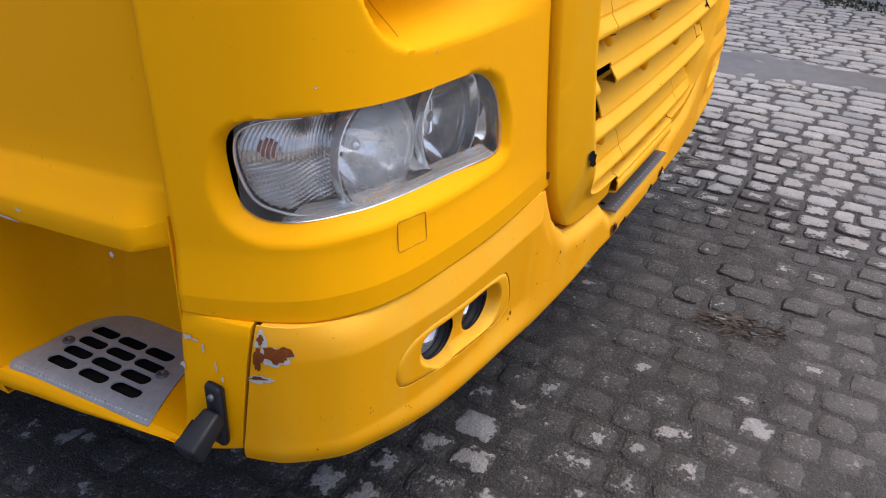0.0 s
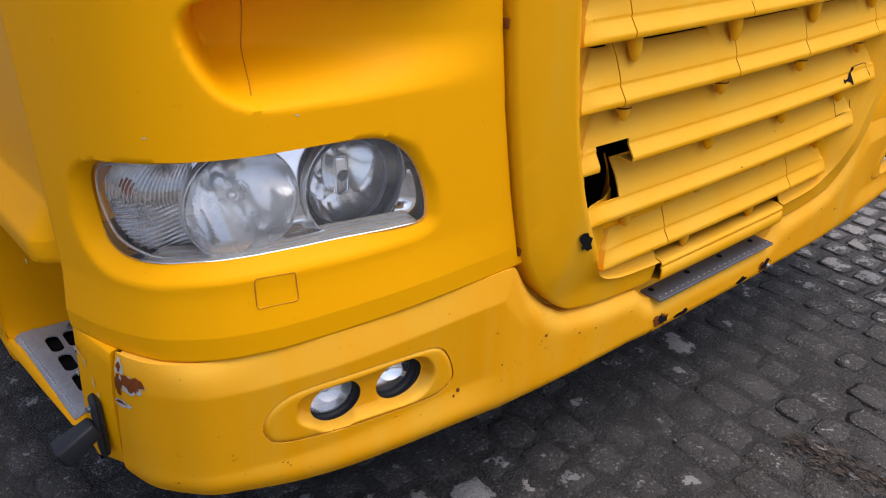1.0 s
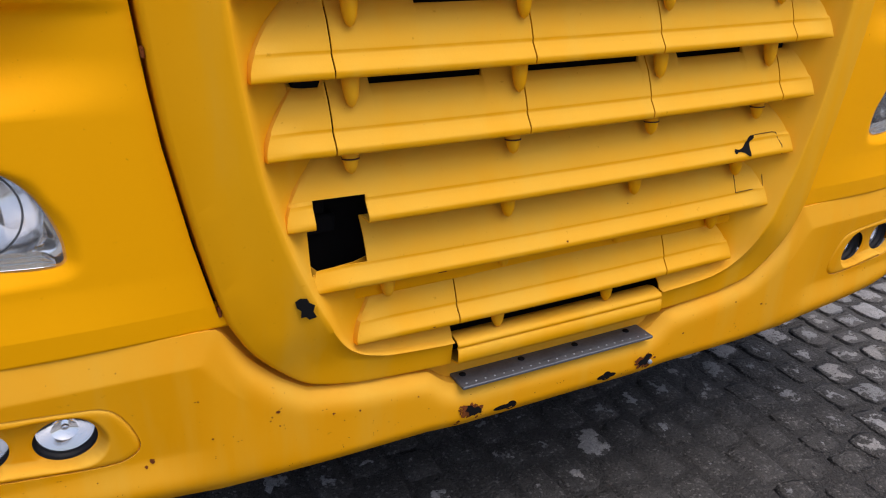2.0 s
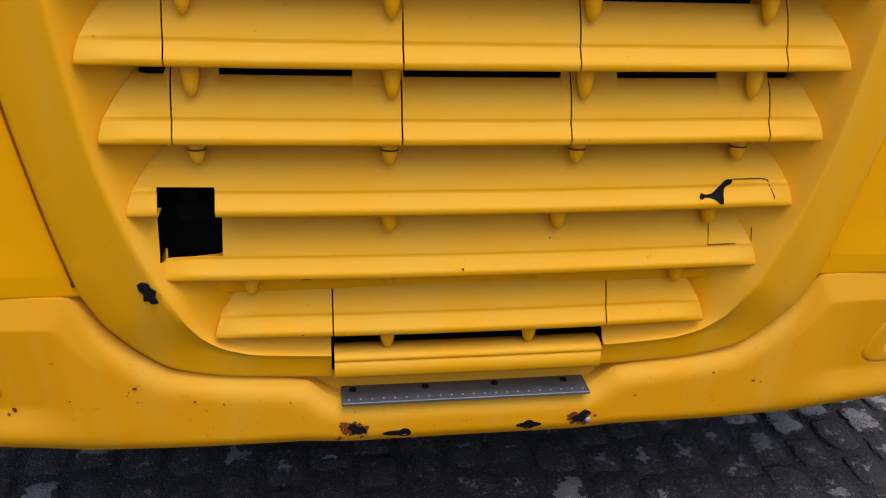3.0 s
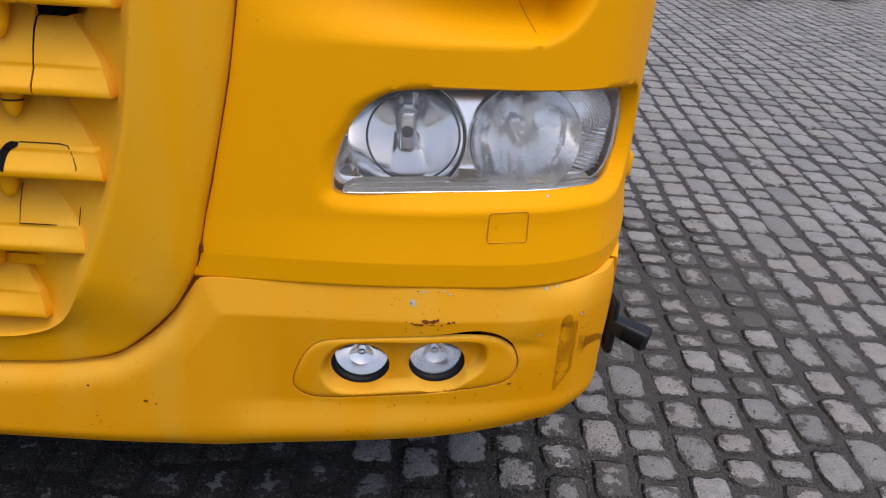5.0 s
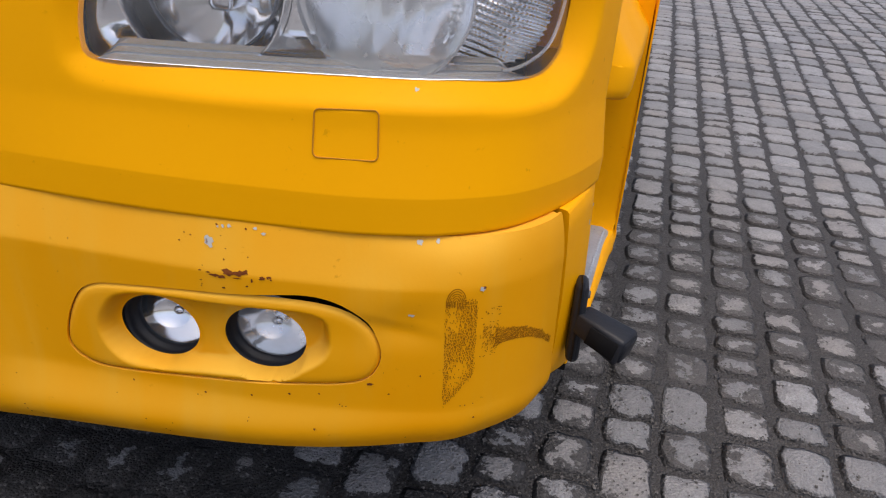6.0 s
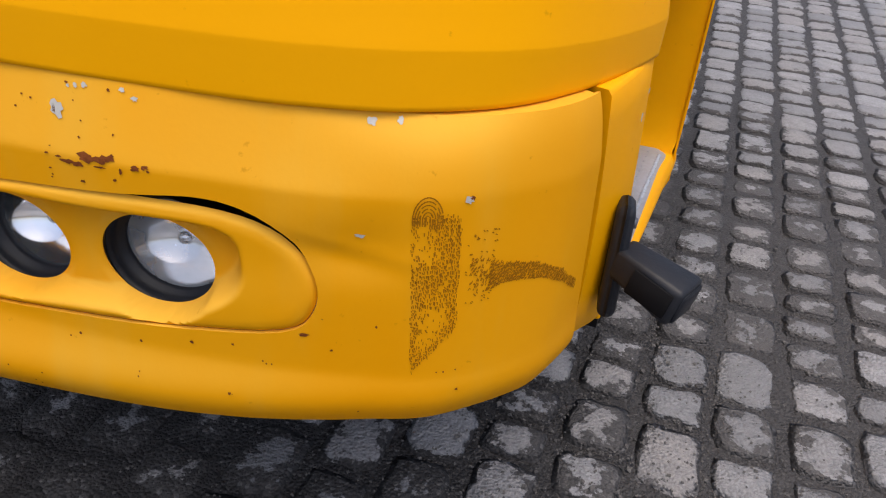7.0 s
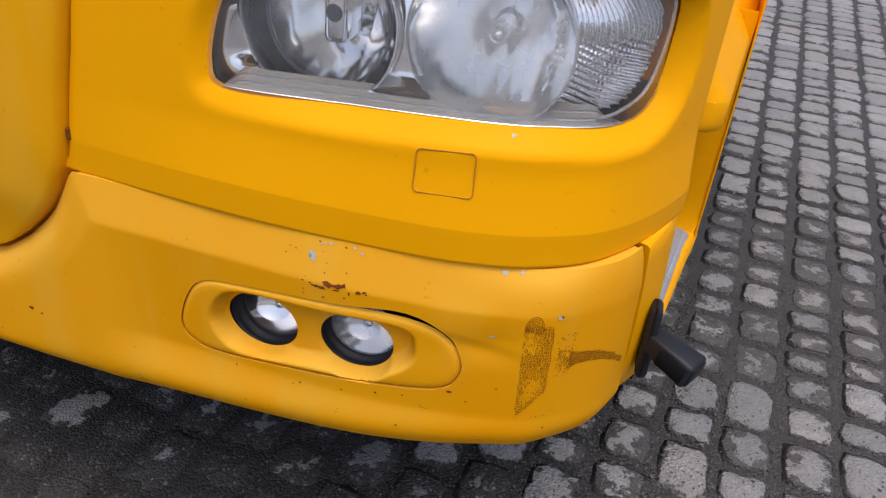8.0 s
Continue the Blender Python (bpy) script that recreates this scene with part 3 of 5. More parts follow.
BUMP_END = float(np.interp(.150, BUMPER_PLAN.c[:, 1][-60:], BUMPER_PLAN.s[-60:]))


def cheek_fold(a, Z):
    """Below the top band the cheek leans in a little, then steps out to a shelf under the lamps."""
    lean = 0.011 * np.clip((0.602 - Z) / 0.150, 0, 1) - 0.011 * smooth01(0.451 - Z, -.010, 0.075)
    return lean * smooth01(a, .60, .72) * (1 - .55 * smooth01(a, 1.10, 1.24))


def bumper_depth(S, Z):
    a = np.abs(S)
    low = np.interp(a, [p[0] for p in LOW], [p[1] for p in LOW])
    top = line_distance(a, Z, TOP)
    tuck = 0.034 * (1 - smooth01(Z - low, -0.02, 0.055)) ** 1.6 * (1 - .5 * smooth01(a, 1.14, 1.25))
    tuck = 0.55 * tuck + 0.45 * 0.026 * (1 - smooth01(Z - low, -0.02, 0.035)) ** 1.6
    d = tuck + (0.020 * (1 - smooth01(Z - low, -0.015, 0.03)) ** 1.6 - tuck) * (1 - smooth01(a, .42, .72))
    near = 1 - np.clip(top / 0.050, 0, 1)
    flat = smooth01(a, .56, .62) * (1 - .75 * smooth01(a, 1.02, 1.18))
    d = d + 0.022 * near ** 3.2 * (1 - flat) * (1 - .8 * smooth01(a, 1.10, 1.22)) + 0.011 * near * flat
    d = d + cheek_fold(a, Z)
    # dent beside the lamps on one side
    dent = np.exp(-(((S - 1.085) / .035) ** 2 + ((Z - .562) / .022) ** 2))
    ridge = Z - .572 + .25 * (S - 1.05)
    over = np.where(ridge > 0, np.exp(-(ridge / .030) ** 2), np.exp(-(ridge / .010) ** 2)) * np.exp(-((S - 1.075) / .045) ** 2)
    d = d + 0.005 * dent - 0.0035 * over
    return d


def bumper_at(S, Z, extra=0.0):
    a = np.abs(S)
    lag = 0.038 * np.clip((a - 1.08) / (BUMP_END - 1.08), 0, 1) ** 2 * np.clip((0.65 - np.asarray(Z)) / 0.23, 0, 1.1)
    return BUMPER_PLAN.at(np.sign(S) * (a + lag), Z, bumper_depth(np.asarray(S, float), np.asarray(Z, float)) + extra)


def pod_hole(s, z):
    right = inside_distance(s, z, POD) - 0.0005
    gap = right - 0.0085 * np.exp(-(((s - 1.000) / .050) ** 2)) * smooth01(z, .535, .562)
    left = inside_distance(-s, z, POD) - 0.0005
    return np.minimum(gap, left)


fine = np.concatenate([np.arange(.58, .70, .007), np.arange(.70, 1.075, .0027), np.arange(1.075, BUMP_END, .007)])
half = np.concatenate([np.linspace(0, .205, 14), np.arange(.212, .58, .008), fine, [BUMP_END]])
us = np.concatenate([-half[:0:-1], half])
vs = np.linspace(0, 1, 96)
U, V = np.meshgrid(us, vs, indexing="ij")
z_low = np.interp(np.abs(U), [p[0] for p in LOW], [p[1] for p in LOW])
z_top = np.interp(np.abs(U), [p[0] for p in TOP], [p[1] for p in TOP])
bumper = part("front_bumper", grid_bm(U, z_low + V * (z_top - z_low), bumper_at, [pod_hole], 0.0062), BUMPER_PAINT, truck, "faded yellow plastic bumper, chipped, rusty and scuffed", thick=0.003)

# ledge behind the bumper's top edge
ledge = bmesh.new()
prev = None
for s in np.linspace(-1.26, 1.26, 150):
    zt = float(np.interp(abs(s), [p[0] for p in TOP], [p[1] for p in TOP]))
    a = ledge.verts.new(bumper_at(np.array(s), np.array(zt), 0.0))
    deep = float(bumper_depth(np.array(s), np.array(zt)))
    b = ledge.verts.new(BUMPER_PLAN.at(np.array(s), np.array(zt + .002), deep + .022))
    c = ledge.verts.new(BUMPER_PLAN.at(np.array(s), np.array(zt + .030), deep + .030))
    if prev:
        ledge.faces.new([prev[0], a, b, prev[1]])
        ledge.faces.new([prev[1], b, c, prev[2]])
    prev = (a, b, c)
part("top_ledge", ledge, BUMPER_PAINT, bumper, thick=0.003)


def fog_pod(side):
    sunk = .002 if side > 0 else 0.0  # one bezel is pushed in at its outer end
    ss, zs = np.arange(.715, 1.078, .0023), np.arange(.445, .592, .0023)
    S, Z = np.meshgrid(ss, zs, indexing="ij")

    def where(S_, Z_):
        rim = -inside_distance(S_, Z_, POD)
        cav = -inside_distance(S_, Z_, POD_CAVITY)
        d = .004 + .003 * np.clip(1 - rim / .004, 0, 1)
        floor = np.interp(Z_, [.46, .485, .56], [.006, .018, .024])
        ring = np.min([np.hypot(S_ - c[0], (Z_ - c[1]) * 1.2) for c in FOGS], axis=0) - FOG_R
        collar = 1 - smooth01(ring, .001, .007)
        floor = floor + (.021 - floor) * collar
        d = d + floor * np.maximum(smooth01(cav, 0, .013), collar * np.clip(rim / .006, 0, 1)) - 0.0015 * np.clip(rim / .01, 0, 1)
        d = d + sunk * smooth01(S_, .84, 1.04) * smooth01(Z_, .500, .550)
        return BUMPER_PLAN.at(S_, Z_, d - .004 + cheek_fold(S_, Z_), side)

    holes = [lambda s, z: -inside_distance(s, z, POD)] + [lambda s, z, c=c: np.hypot(s - c[0], (z - c[1]) * 1.2) - FOG_R for c in FOGS]
    part("lamp_bezel", grid_bm(S, Z, where, holes, 0.0032, flip=side < 0), BUMPER_PAINT, bumper, "yellow oval fog lamp bezel", thick=0.0008)
    for k, (s0, z0) in enumerate(FOGS):
        fog = new("fog_lamp")
        fog.parent = truck
        tagged(fog, "round fog lamp with a dusty glass" if k else "round fog lamp with clear glass")
        c = BUMPER_PLAN.at(np.array(s0), np.array(z0 - .002), 0.050 + .5 * sunk * k, side)
        axis = Vector((side * (0.04 + .08 * k), -1, 0.10)).normalized()
        part("rim", lathe([(.0480, -.02), (.0480, .013), (.0465, .013), (.0450, .008), (.0440, .002), (.0400, .002), (.0392, -.004), (.0430, -.03)], c, axis, 40), RUBBER, fog, "black rubber rim")
        part("reflector", lathe([(.0415 * q, -.005 - .019 * (1 - q * q)) for q in np.linspace(.02, 1, 12)], c, axis, 40), FOG_CHROME, fog, "chrome bowl")
        part("bulb_cap", lathe([(.001, -.010), (.005, -.011), (.0065, -.014), (.0065, -.024)], c, axis, 20), SATIN, fog)
        g = part("glass", lathe([(.0400 * q, -.003 + .004 * (1 - q * q)) for q in np.linspace(1, .02, 10)], c, axis, 40), HAZY_GLASS if k else FOG_GLASS, fog)
        g.visible_shadow = False
        for piece in fog.children:  # the lamp is wider than high
            for v in piece.data.vertices:
                v.co.z = c[2] + (v.co.z - c[2]) * .88


fog_pod(1)
fog_pod(-1)

# front step plate with studs and bolts
plate = part("front_step_plate", box_bm((-.207, -.026, .4435), (.216, .048, .4495), .0012, 1), DARK_ALU, truck, "dark ribbed aluminium step plate", smooth=False)
studs = bmesh.new()
for k in range(22):
    x = -.195 + .40 * k / 21
    bmesh.ops.create_icosphere(studs, subdivisions=1, radius=.0021, matrix=Matrix.Translation((x, -.016, .4495)))
tagged(part("studs", studs, ALU, plate), kind="stuff")
for x in (-.188, -.065, .055, .178):
    part("bolt", lathe([(.0002, .003), (.004, .003), (.0065, .001), (.0065, 0)], (x, .012, .4495), (0, 0, 1), 12), BLACK, plate)


def cut_away(bm, x0, x1, z0, z1):
    """Cut a clean rectangular piece out of a sheet."""
    for co, no in (((x0, 0, 0), (1, 0, 0)), ((x1, 0, 0), (1, 0, 0)), ((0, 0, z0), (0, 0, 1)), ((0, 0, z1), (0, 0, 1))):
        bmesh.ops.bisect_plane(bm, geom=bm.verts[:] + bm.edges[:] + bm.faces[:], plane_co=co, plane_no=no)
    gone = [f for f in bm.faces if x0 < f.calc_center_median().x < x1 and z0 < f.calc_center_median().z < z1]
    bmesh.ops.delete(bm, geom=gone, context="FACES")


# -- grille surround: a moulded ring that dips into a bowl --
def ring_mesh(k0, k1, n_per=14):
    O, C = spline(RING_OUTER, n_per), spline(RING_CREASE, n_per)
    full_o = np.concatenate([O, (O * [-1, 1])[-2::-1]])
    full_c = np.concatenate([C, (C * [-1, 1])[-2::-1]])
    full_o[:, 0] += ring_lean(full_o[:, 1], full_o[:, 0])
    rows = (("o", 0.0, .060), ("o", 0.0, .002), ("o", .0012, -.005), ("o", .004, -.0100), ("o", .010, -.0135), ("b", .35, -.022), ("b", .7, -.033), ("b", .92, -.0395), ("c", 0.0, -.0415),
            ("c", .003, -.0395), ("c", .009, -.030), ("c", .020, -.015), ("c", .045, -.004), ("c", .085, .005), ("c", .125, .025), ("c", .16, .060))
    bm = bmesh.new()
    prev = None
    for i in range(len(full_o)):
        o, c = full_o[i], full_c[i]
        if not (k0 <= o[0] <= k1):
            prev = None
            continue
        span = np.linalg.norm(c - o)
        w = (c - o) / span
        low = float(smooth01(.60 - o[1], 0, .09))
        flat = .80 * low
        line = []
        for kind, q, y in rows:
            if kind == "o":
                p = o + w * q
            elif kind == "b":
                p = o + w * (.010 + (span - .010) * q)
            else:
                p = c + w * (min(q, .06) + max(0.0, q - .06) * (1 - .8 * math.exp(-((o[1] - .965) / .055) ** 2))) * (1 - .72 * low)
            y = y * (1 - flat) - .004 * low if y < 0 else y
            if kind == "c" and q < .009:  # a raised bead runs along the lower crease
                y -= (.0075 if q == 0 else .0060) * low
            line.append(bm.verts.new((p[0] + RING_X, y, p[1])))
        if prev:
            for a, b, cc, dd in zip(prev, prev[1:], line[1:], line):
                bm.faces.new([a, b, cc, dd])
        prev = line
    return bm


surround = new("grille_surround")
surround.parent = truck
tagged(surround, "faded yellow moulded grille surround")
part("surround_half", ring_mesh(.224, 2), FADED, surround, thick=0.003)
left_half = ring_mesh(-2, -.2255)
cut_away(left_half, -.466, -.335, .712, .834)
part("surround_half", left_half, FADED, surround, thick=0.003)


def lip_bm():
    rows = [(.030, .490), (.004, .4915), (-.0225, .4975), (-.0262, .503), (-.0250, .524), (-.0215, .5270), (-.0245, .5315), (-.0225, .5365), (-.0175, .5395), (-.006, .5425), (.004, .543), (.020, .538)]
    xs = np.linspace(-.2175, .2255, 40)
    bm = bmesh.new()
    g = [[bm.verts.new((x, y + .02 * x * x, z)) for y, z in rows] for x in xs]
    for a, b in zip(g, g[1:]):
        for i in range(len(rows) - 1):
            bm.faces.new([a[i], b[i], b[i + 1], a[i + 1]])
    return bm


part("lower_flap", lip_bm(), FADED, surround, "hinged lower grille flap", thick=0.003)

# -- grille slats --
ROWS_Z = {-1: 1.219, 0: 1.111, 1: 1.003, 2: .896, 3: .788, 4: .6825, 5: .5775}
ROWS_L = {-1: .562, 0: .552, 1: .5385, 2: .5235, 3: .5015, 4: .466, 5: .397}
ROWS_Y = {-1: -.058, 0: -.055, 1: -.052, 2: -.048, 3: -.043, 4: -.037, 5: -.029}
PROFILE = [(.032, .0005), (.0060, .0), (.0018, .0012), (.0002, .004), (.0, .0098), (.0004, .0118), (.0022, .0148), (.0085, .0235), (.0132, .0302), (.0146, .0330), (.0138, .0358), (.0142, .0375), (.0155, .041), (.020, .054), (.029, .074), (.040, .091), (.047, .1005)]
SLOTS = {1: ((-.30, -.12), (.15, .40)), 2: ((-.475, -.435), (-.365, -.185), (-.115, .112), (.195, .352), (.432, .468)), 3: ((-.42, .41),)}
SLOT_DROP = {1: .012, 2: .013, 3: .0065}
grille = new("grille")
grille.parent = truck
tagged(grille, "faded yellow slatted grille with a broken cover hole")


def slat_y(row, x, dy):
    return ROWS_Y[row] + .05 * x * x + dy


def slat_bm(row, xa, xb, left_end, right_end):
    L = ROWS_L[row]
    special = [xa, xb] + [e for a, b in SLOTS.get(row, ()) for e in (a, a + .001, b, b - .001)]
    xs = sorted({round(float(x), 5) for x in list(np.linspace(xa, xb, max(4, int((xb - xa) / .015)))) + special if xa - 1e-6 <= x <= xb + 1e-6})
    bm = bmesh.new()
    grid = []
    zone = min(.12, xb - xa)
    for x in xs:
        col = []
        for i, (dy, dz) in enumerate(PROFILE):
            reach = L - .058 * (max(0.0, dz - .004) / .0965) ** 1.7
            xx = x
            if right_end and x > xb - zone:
                xx = xb - zone + (x - xb + zone) * (reach - xb + zone) / zone
            if left_end and x < xa + zone:
                xx = xa + zone - (xa + zone - x) * (reach + xa + zone) / zone
            drop = 0.0
            if i >= len(PROFILE) - 2:
                for a, b in SLOTS.get(row, ()):
                    if a + .0005 < xx < b - .0005:
                        drop = SLOT_DROP[row] * (1 if i == len(PROFILE) - 1 else .35)
            dip = dy
            far = max(0.0, abs(xx) - (L - .075)) / .075
            if 3 < i < 12:  # the bead runs out before the slat's end
                dip = dy + (dz / .1 * .028 - dy) * min(1.0, max(0.0, far * 1.6 - .5)) * (1 if (left_end and xx < 0) or (right_end and xx > 0) else 0)
            col.append(bm.verts.new((xx, slat_y(row, xx, dip), ROWS_Z[row] + dz - drop)))
        grid.append(col)
    for end, col, way in ((left_end, grid[0], -1), (right_end, grid[-1], 1)):
        if end:  # the end bends back to the surround
            outer = [bm.verts.new((v.co.x + way * (.004 + .10 * max(0.0, .012 - v.co.y)), max(v.co.y, .012) + .006, v.co.z)) for v in col]
            grid = [outer] + grid if way < 0 else grid + [outer]
    for a, b in zip(grid, grid[1:]):
        for i in range(len(PROFILE) - 1):
            bm.faces.new([a[i], b[i], b[i + 1], a[i + 1]])
    if row == 3:
        cut_away(bm, -.4600, -.3805, .70, .8295)
    if row == 4:
        cut_away(bm, -.60, -.3770, .7185, .85)
    return bm


SEAMS = {-1: (-.43, -.13, .13, .43), 0: (-.430, -.122, .128, .436), 1: (-.428, -.119, .125, .435), 2: (-.428, -.118, .125, .434), 3: (), 4: (), 5: (-.2185, .226)}
for row in ROWS_Z:
    L = ROWS_L[row]
    cuts = [-L] + list(SEAMS[row]) + [L]
    for i, (a, b) in enumerate(zip(cuts, cuts[1:])):
        first, last = i == 0, i == len(cuts) - 2
        gap = .0012
        part("slat", slat_bm(row, a + (0 if first else gap), b - (0 if last else gap), first, last), FADED, grille, thick=0.003)

# pegs under the slats
PEGS = {0: (-.400, -.134, .139, .399), 1: (-.399, -.132, .141, .400), 2: (-.400, -.134, .142, .398), 3: (-.133, .126, .374), 4: (-.340, -.132, .104, .338), 5: (-.132, .102)}
for row, xs in PEGS.items():
    for x in xs:
        y0 = slat_y(row, x, .030)
        z0 = ROWS_Z[row]
        prof = [(.0125, .012), (.0125, -.004), (.0120, -.012), (.0098, -.023), (.0060, -.031), (.0006, -.0345)]
        prof = [(r, h * 1.28 if row < 2 and h < 0 else h) for r, h in prof]
        if row == 4 and abs(x) < .2:
            prof = [(r * .85, h * .6 if h < 0 else h) for r, h in prof]
        bm = lathe(prof, (x, y0 - .004, z0), (0, .12, 1), 14)
        part("peg", bm, FADED, grille)
        if row == 2:
            part("peg_groove", lathe([(.0130, -.010), (.0130, -.0125), (.0120, -.0125)], (x, y0 - .004, z0), (0, .12, 1), 14), DARK_SEAM, grille)

# black core behind the slats, and the bracket seen through the broken cover
# added black boxes that stand for the shade inside the two outer slots
for x0, x1 in ((.430, .471), (-.471, -.430)):
    part("slot_shade", box_bm((x0, .014, .93), (x1, .03, .996), .002, 1), BLACK, grille, "black box added to keep a grille slot dark", smooth=False)
part("radiator_core", box_bm((-.60, .085, .44), (.60, .20, 1.26), .004, 1), BLACK, grille, "black radiator core", smooth=False)
bracket = box_bm((-.452, .055, .745), (-.40, .083, .775), .003, 1)
box_bm((-.447, .062, .775), (-.415, .084, .83), .003, 1, bracket)
part("tow_bracket", bracket, BLACK, grille, "black bracket behind the missing cover", smooth=False)


def slat_point(row, x, dz, lift=0.0006):
    dys, dzs = [p[0] for p in PROFILE[1:]], [p[1] for p in PROFILE[1:]]
    return np.array([x, slat_y(row, x, float(np.interp(dz, dzs, dys))) - lift, ROWS_Z[row] + dz])


# cover on the other side: fine seam and a torn black patch
seam = [slat_point(3, .400, .044), slat_point(3, .448, .044), slat_point(3, .458, .042), slat_point(3, .464, .030), slat_point(3, .470, .018), slat_point(3, .470, .002)]
part("cover_seam", ribbon(seam, .0013), DARK_SEAM, grille, "fine seam of the towing cover")
seam = [slat_point(4, .4665, .0765), slat_point(4, .458, .060), slat_point(4, .457, .0365), slat_point(4, .3815, .0365), slat_point(4, .3815, .060), slat_point(4, .382, .085)]
part("cover_seam", ribbon(seam, .0013), DARK_SEAM, grille)
TEAR = [(.3435, .0215), (.3470, .0255), (.3515, .0235), (.3560, .0230), (.3640, .0245), (.3710, .0285), (.3775, .0340), (.3825, .0405), (.3890, .0440), (.3990, .0440), (.3975, .0385), (.3890, .0340), (.3855, .0290), (.3840, .0230), (.3832, .0090), (.3775, .0100), (.3680, .0165), (.3590, .0190), (.3520, .0190), (.3480, .0165), (.3440, .0175)]
XT, DT = np.meshgrid(np.arange(.340, .404, .0016), np.arange(.006, .048, .0016), indexing="ij")


def on_slat(x, dz):
    dys, dzs = [p[0] for p in PROFILE[1:]], [p[1] for p in PROFILE[1:]]
    return np.stack([x, ROWS_Y[3] + .05 * x * x + np.interp(dz, dzs, dys) - .0009, ROWS_Z[3] + dz], -1)


bm = grid_bm(XT, DT, on_slat, [lambda x, d: -inside_distance(x, d, TEAR)], .0016)
part("torn_patch", bm, BLACK, grille, "black torn paint patch", smooth=False)


# -- sides: step fairing, step well, skirt, marker lamps --
SIDE_PLAN = [(1.2072, .1545), (1.213, .182), (1.220, .22), (1.226, .28), (1.231, .36), (1.2395, .48), (1.2475, .60), (1.255, .70), (1.26, .90)]


def side_parts(side):
    line = spline(SIDE_PLAN, 8)
    top = lambda y: np.interp(y, [.15, .258, .263, .270, .278, .288, .30, 1.0], [.649, .651, .600, .500, .430, .412, .4085, .4085])
    low = lambda y: np.interp(y, [.15, .20, .29, .36, .50, .70, .90], [.424, .416, .402, .392, .378, .366, .362])
    bm = bmesh.new()
    prev = None
    line = np.concatenate([[(1.165, .160), (1.200, .1565)], line])
    for x, y in line:
        if y > .705:
            break
        zt, zb = float(top(y)), float(low(y))
        col = [(x - .030, y, zb - .004), (x - .008, y, zb - .003), (x, y, zb + .004)]
        col += [(x + .004 * math.sin(math.pi * q), y, zb + .004 + (zt - zb - .008) * q) for q in np.linspace(.1, 1, 10)]
        col += [(x - .003, y, zt), (x - .02, y + .01, zt + .001)]
        vs_ = [bm.verts.new((side * a, b + .038 * max(0.0, min(1.1, (.65 - c) / .23)) * max(0.0, min(1.0, 1 - (b - .156) / .10)), c)) for a, b, c in col]
        if prev:
            for i in range(len(col) - 1):
                q = [prev[i], vs_[i], vs_[i + 1], prev[i + 1]]
                bm.faces.new(q if side > 0 else q[::-1])
        prev = vs_
    fairing = part("step_fairing", bm, YELLOW, truck, "yellow corner fairing round the cab step", thick=0.003)
    # well behind the step
    well = spline([(1.256, .676), (1.20, .675), (1.12, .668), (1.06, .645), (1.030, .60), (1.022, .52), (1.022, .40), (1.04, .32), (1.09, .285), (1.16, .274), (1.218, .268)], 6)
    zs = [.397, .403, .415, .435, .475, .55, .64, .72, .78]
    bm = bmesh.new()
    g = []
    for k, (x, y) in enumerate(well):
        inward = np.array([1.15 - x, .47 - y])
        inward /= max(1e-6, np.linalg.norm(inward))
        g.append([])
        for z in zs:
            foot = .018 * (1 - min(1.0, (z - .397) / .05)) ** 2
            lean = -.05 * (z - .41) / .35 if y < .62 and x < 1.1 else 0.0
            px = min(x + inward[0] * foot + lean, 1.256)
            g[-1].append(bm.verts.new((side * px, y + inward[1] * foot, z)))
    for a, b in zip(g, g[1:]):
        for i in range(len(zs) - 1):
            q = [a[i], b[i], b[i + 1], a[i + 1]]
            bm.faces.new(q if side < 0 else q[::-1])
    part("step_well", bm, YELLOW, truck, "curved yellow step well", thick=0.003)
    # black in place of yellow: the shade below the step plate's slots
    part("well_floor", box_bm((min(side * 1.0, side * 1.222), .27, .385), (max(side * 1.0, side * 1.222), .69, .399)), BLACK, truck, smooth=False)
    part("step_ledge", box_bm((min(side * 1.02, side * 1.224), .266, .396), (max(side * 1.02, side * 1.224), .422, .4095), .002, 1), YELLOW, truck, smooth=False)
    # outer rear quarter behind the well
    bm = bmesh.new()
    g = []
    for y in (.672, .70, .80, 1.0):
        g.append([bm.verts.new((side * x, y, z)) for x, z in ((1.20, .35), (1.250, .352), (1.2565, .37), (1.2585, .50), (1.260, .64), (1.262, .80))])
    for a, b in zip(g, g[1:]):
        for i in range(5):
            q = [a[i], b[i], b[i + 1], a[i + 1]]
            bm.faces.new(q if side > 0 else q[::-1])
    part("rear_fairing", bm, YELLOW, truck, thick=0.003)
    # step plate
    sp = step_plate(side)
    # cab side above the well: flat, with a flared lip
    bm = bmesh.new()
    g = []
    prof = [(-.045, .742), (-.010, .722), (.020, .7215), (.0285, .7255), (.031, .734), (.0318, .757), (.0300, .763), (.0270, .7675), (.0030, .8035), (.0, .8075), (-.003, .811), (-.005, .818), (-.006, .85), (-.006, .95), (-.008, 1.1), (-.012, 1.30)]
    for y in list(np.linspace(.262, .40, 14)) + [.5, .6, .7, .85, 1.0, 1.4, 2.2]:
        x = 1.213 + .020 * (y - .26)
        fade = float(smooth01(y, .255, .32))
        drop = -.055 * (y - .33) if y < 1 else -.036
        row = []
        for dx, z in prof:
            k = dx * fade if dx > 0 else dx
            row.append(bm.verts.new((side * (x + k - .006 * (1 - fade)), y, z + (drop if z < .84 else 0) + (.012 * (1 - fade) if z < .76 else 0))))
        g.append(row)
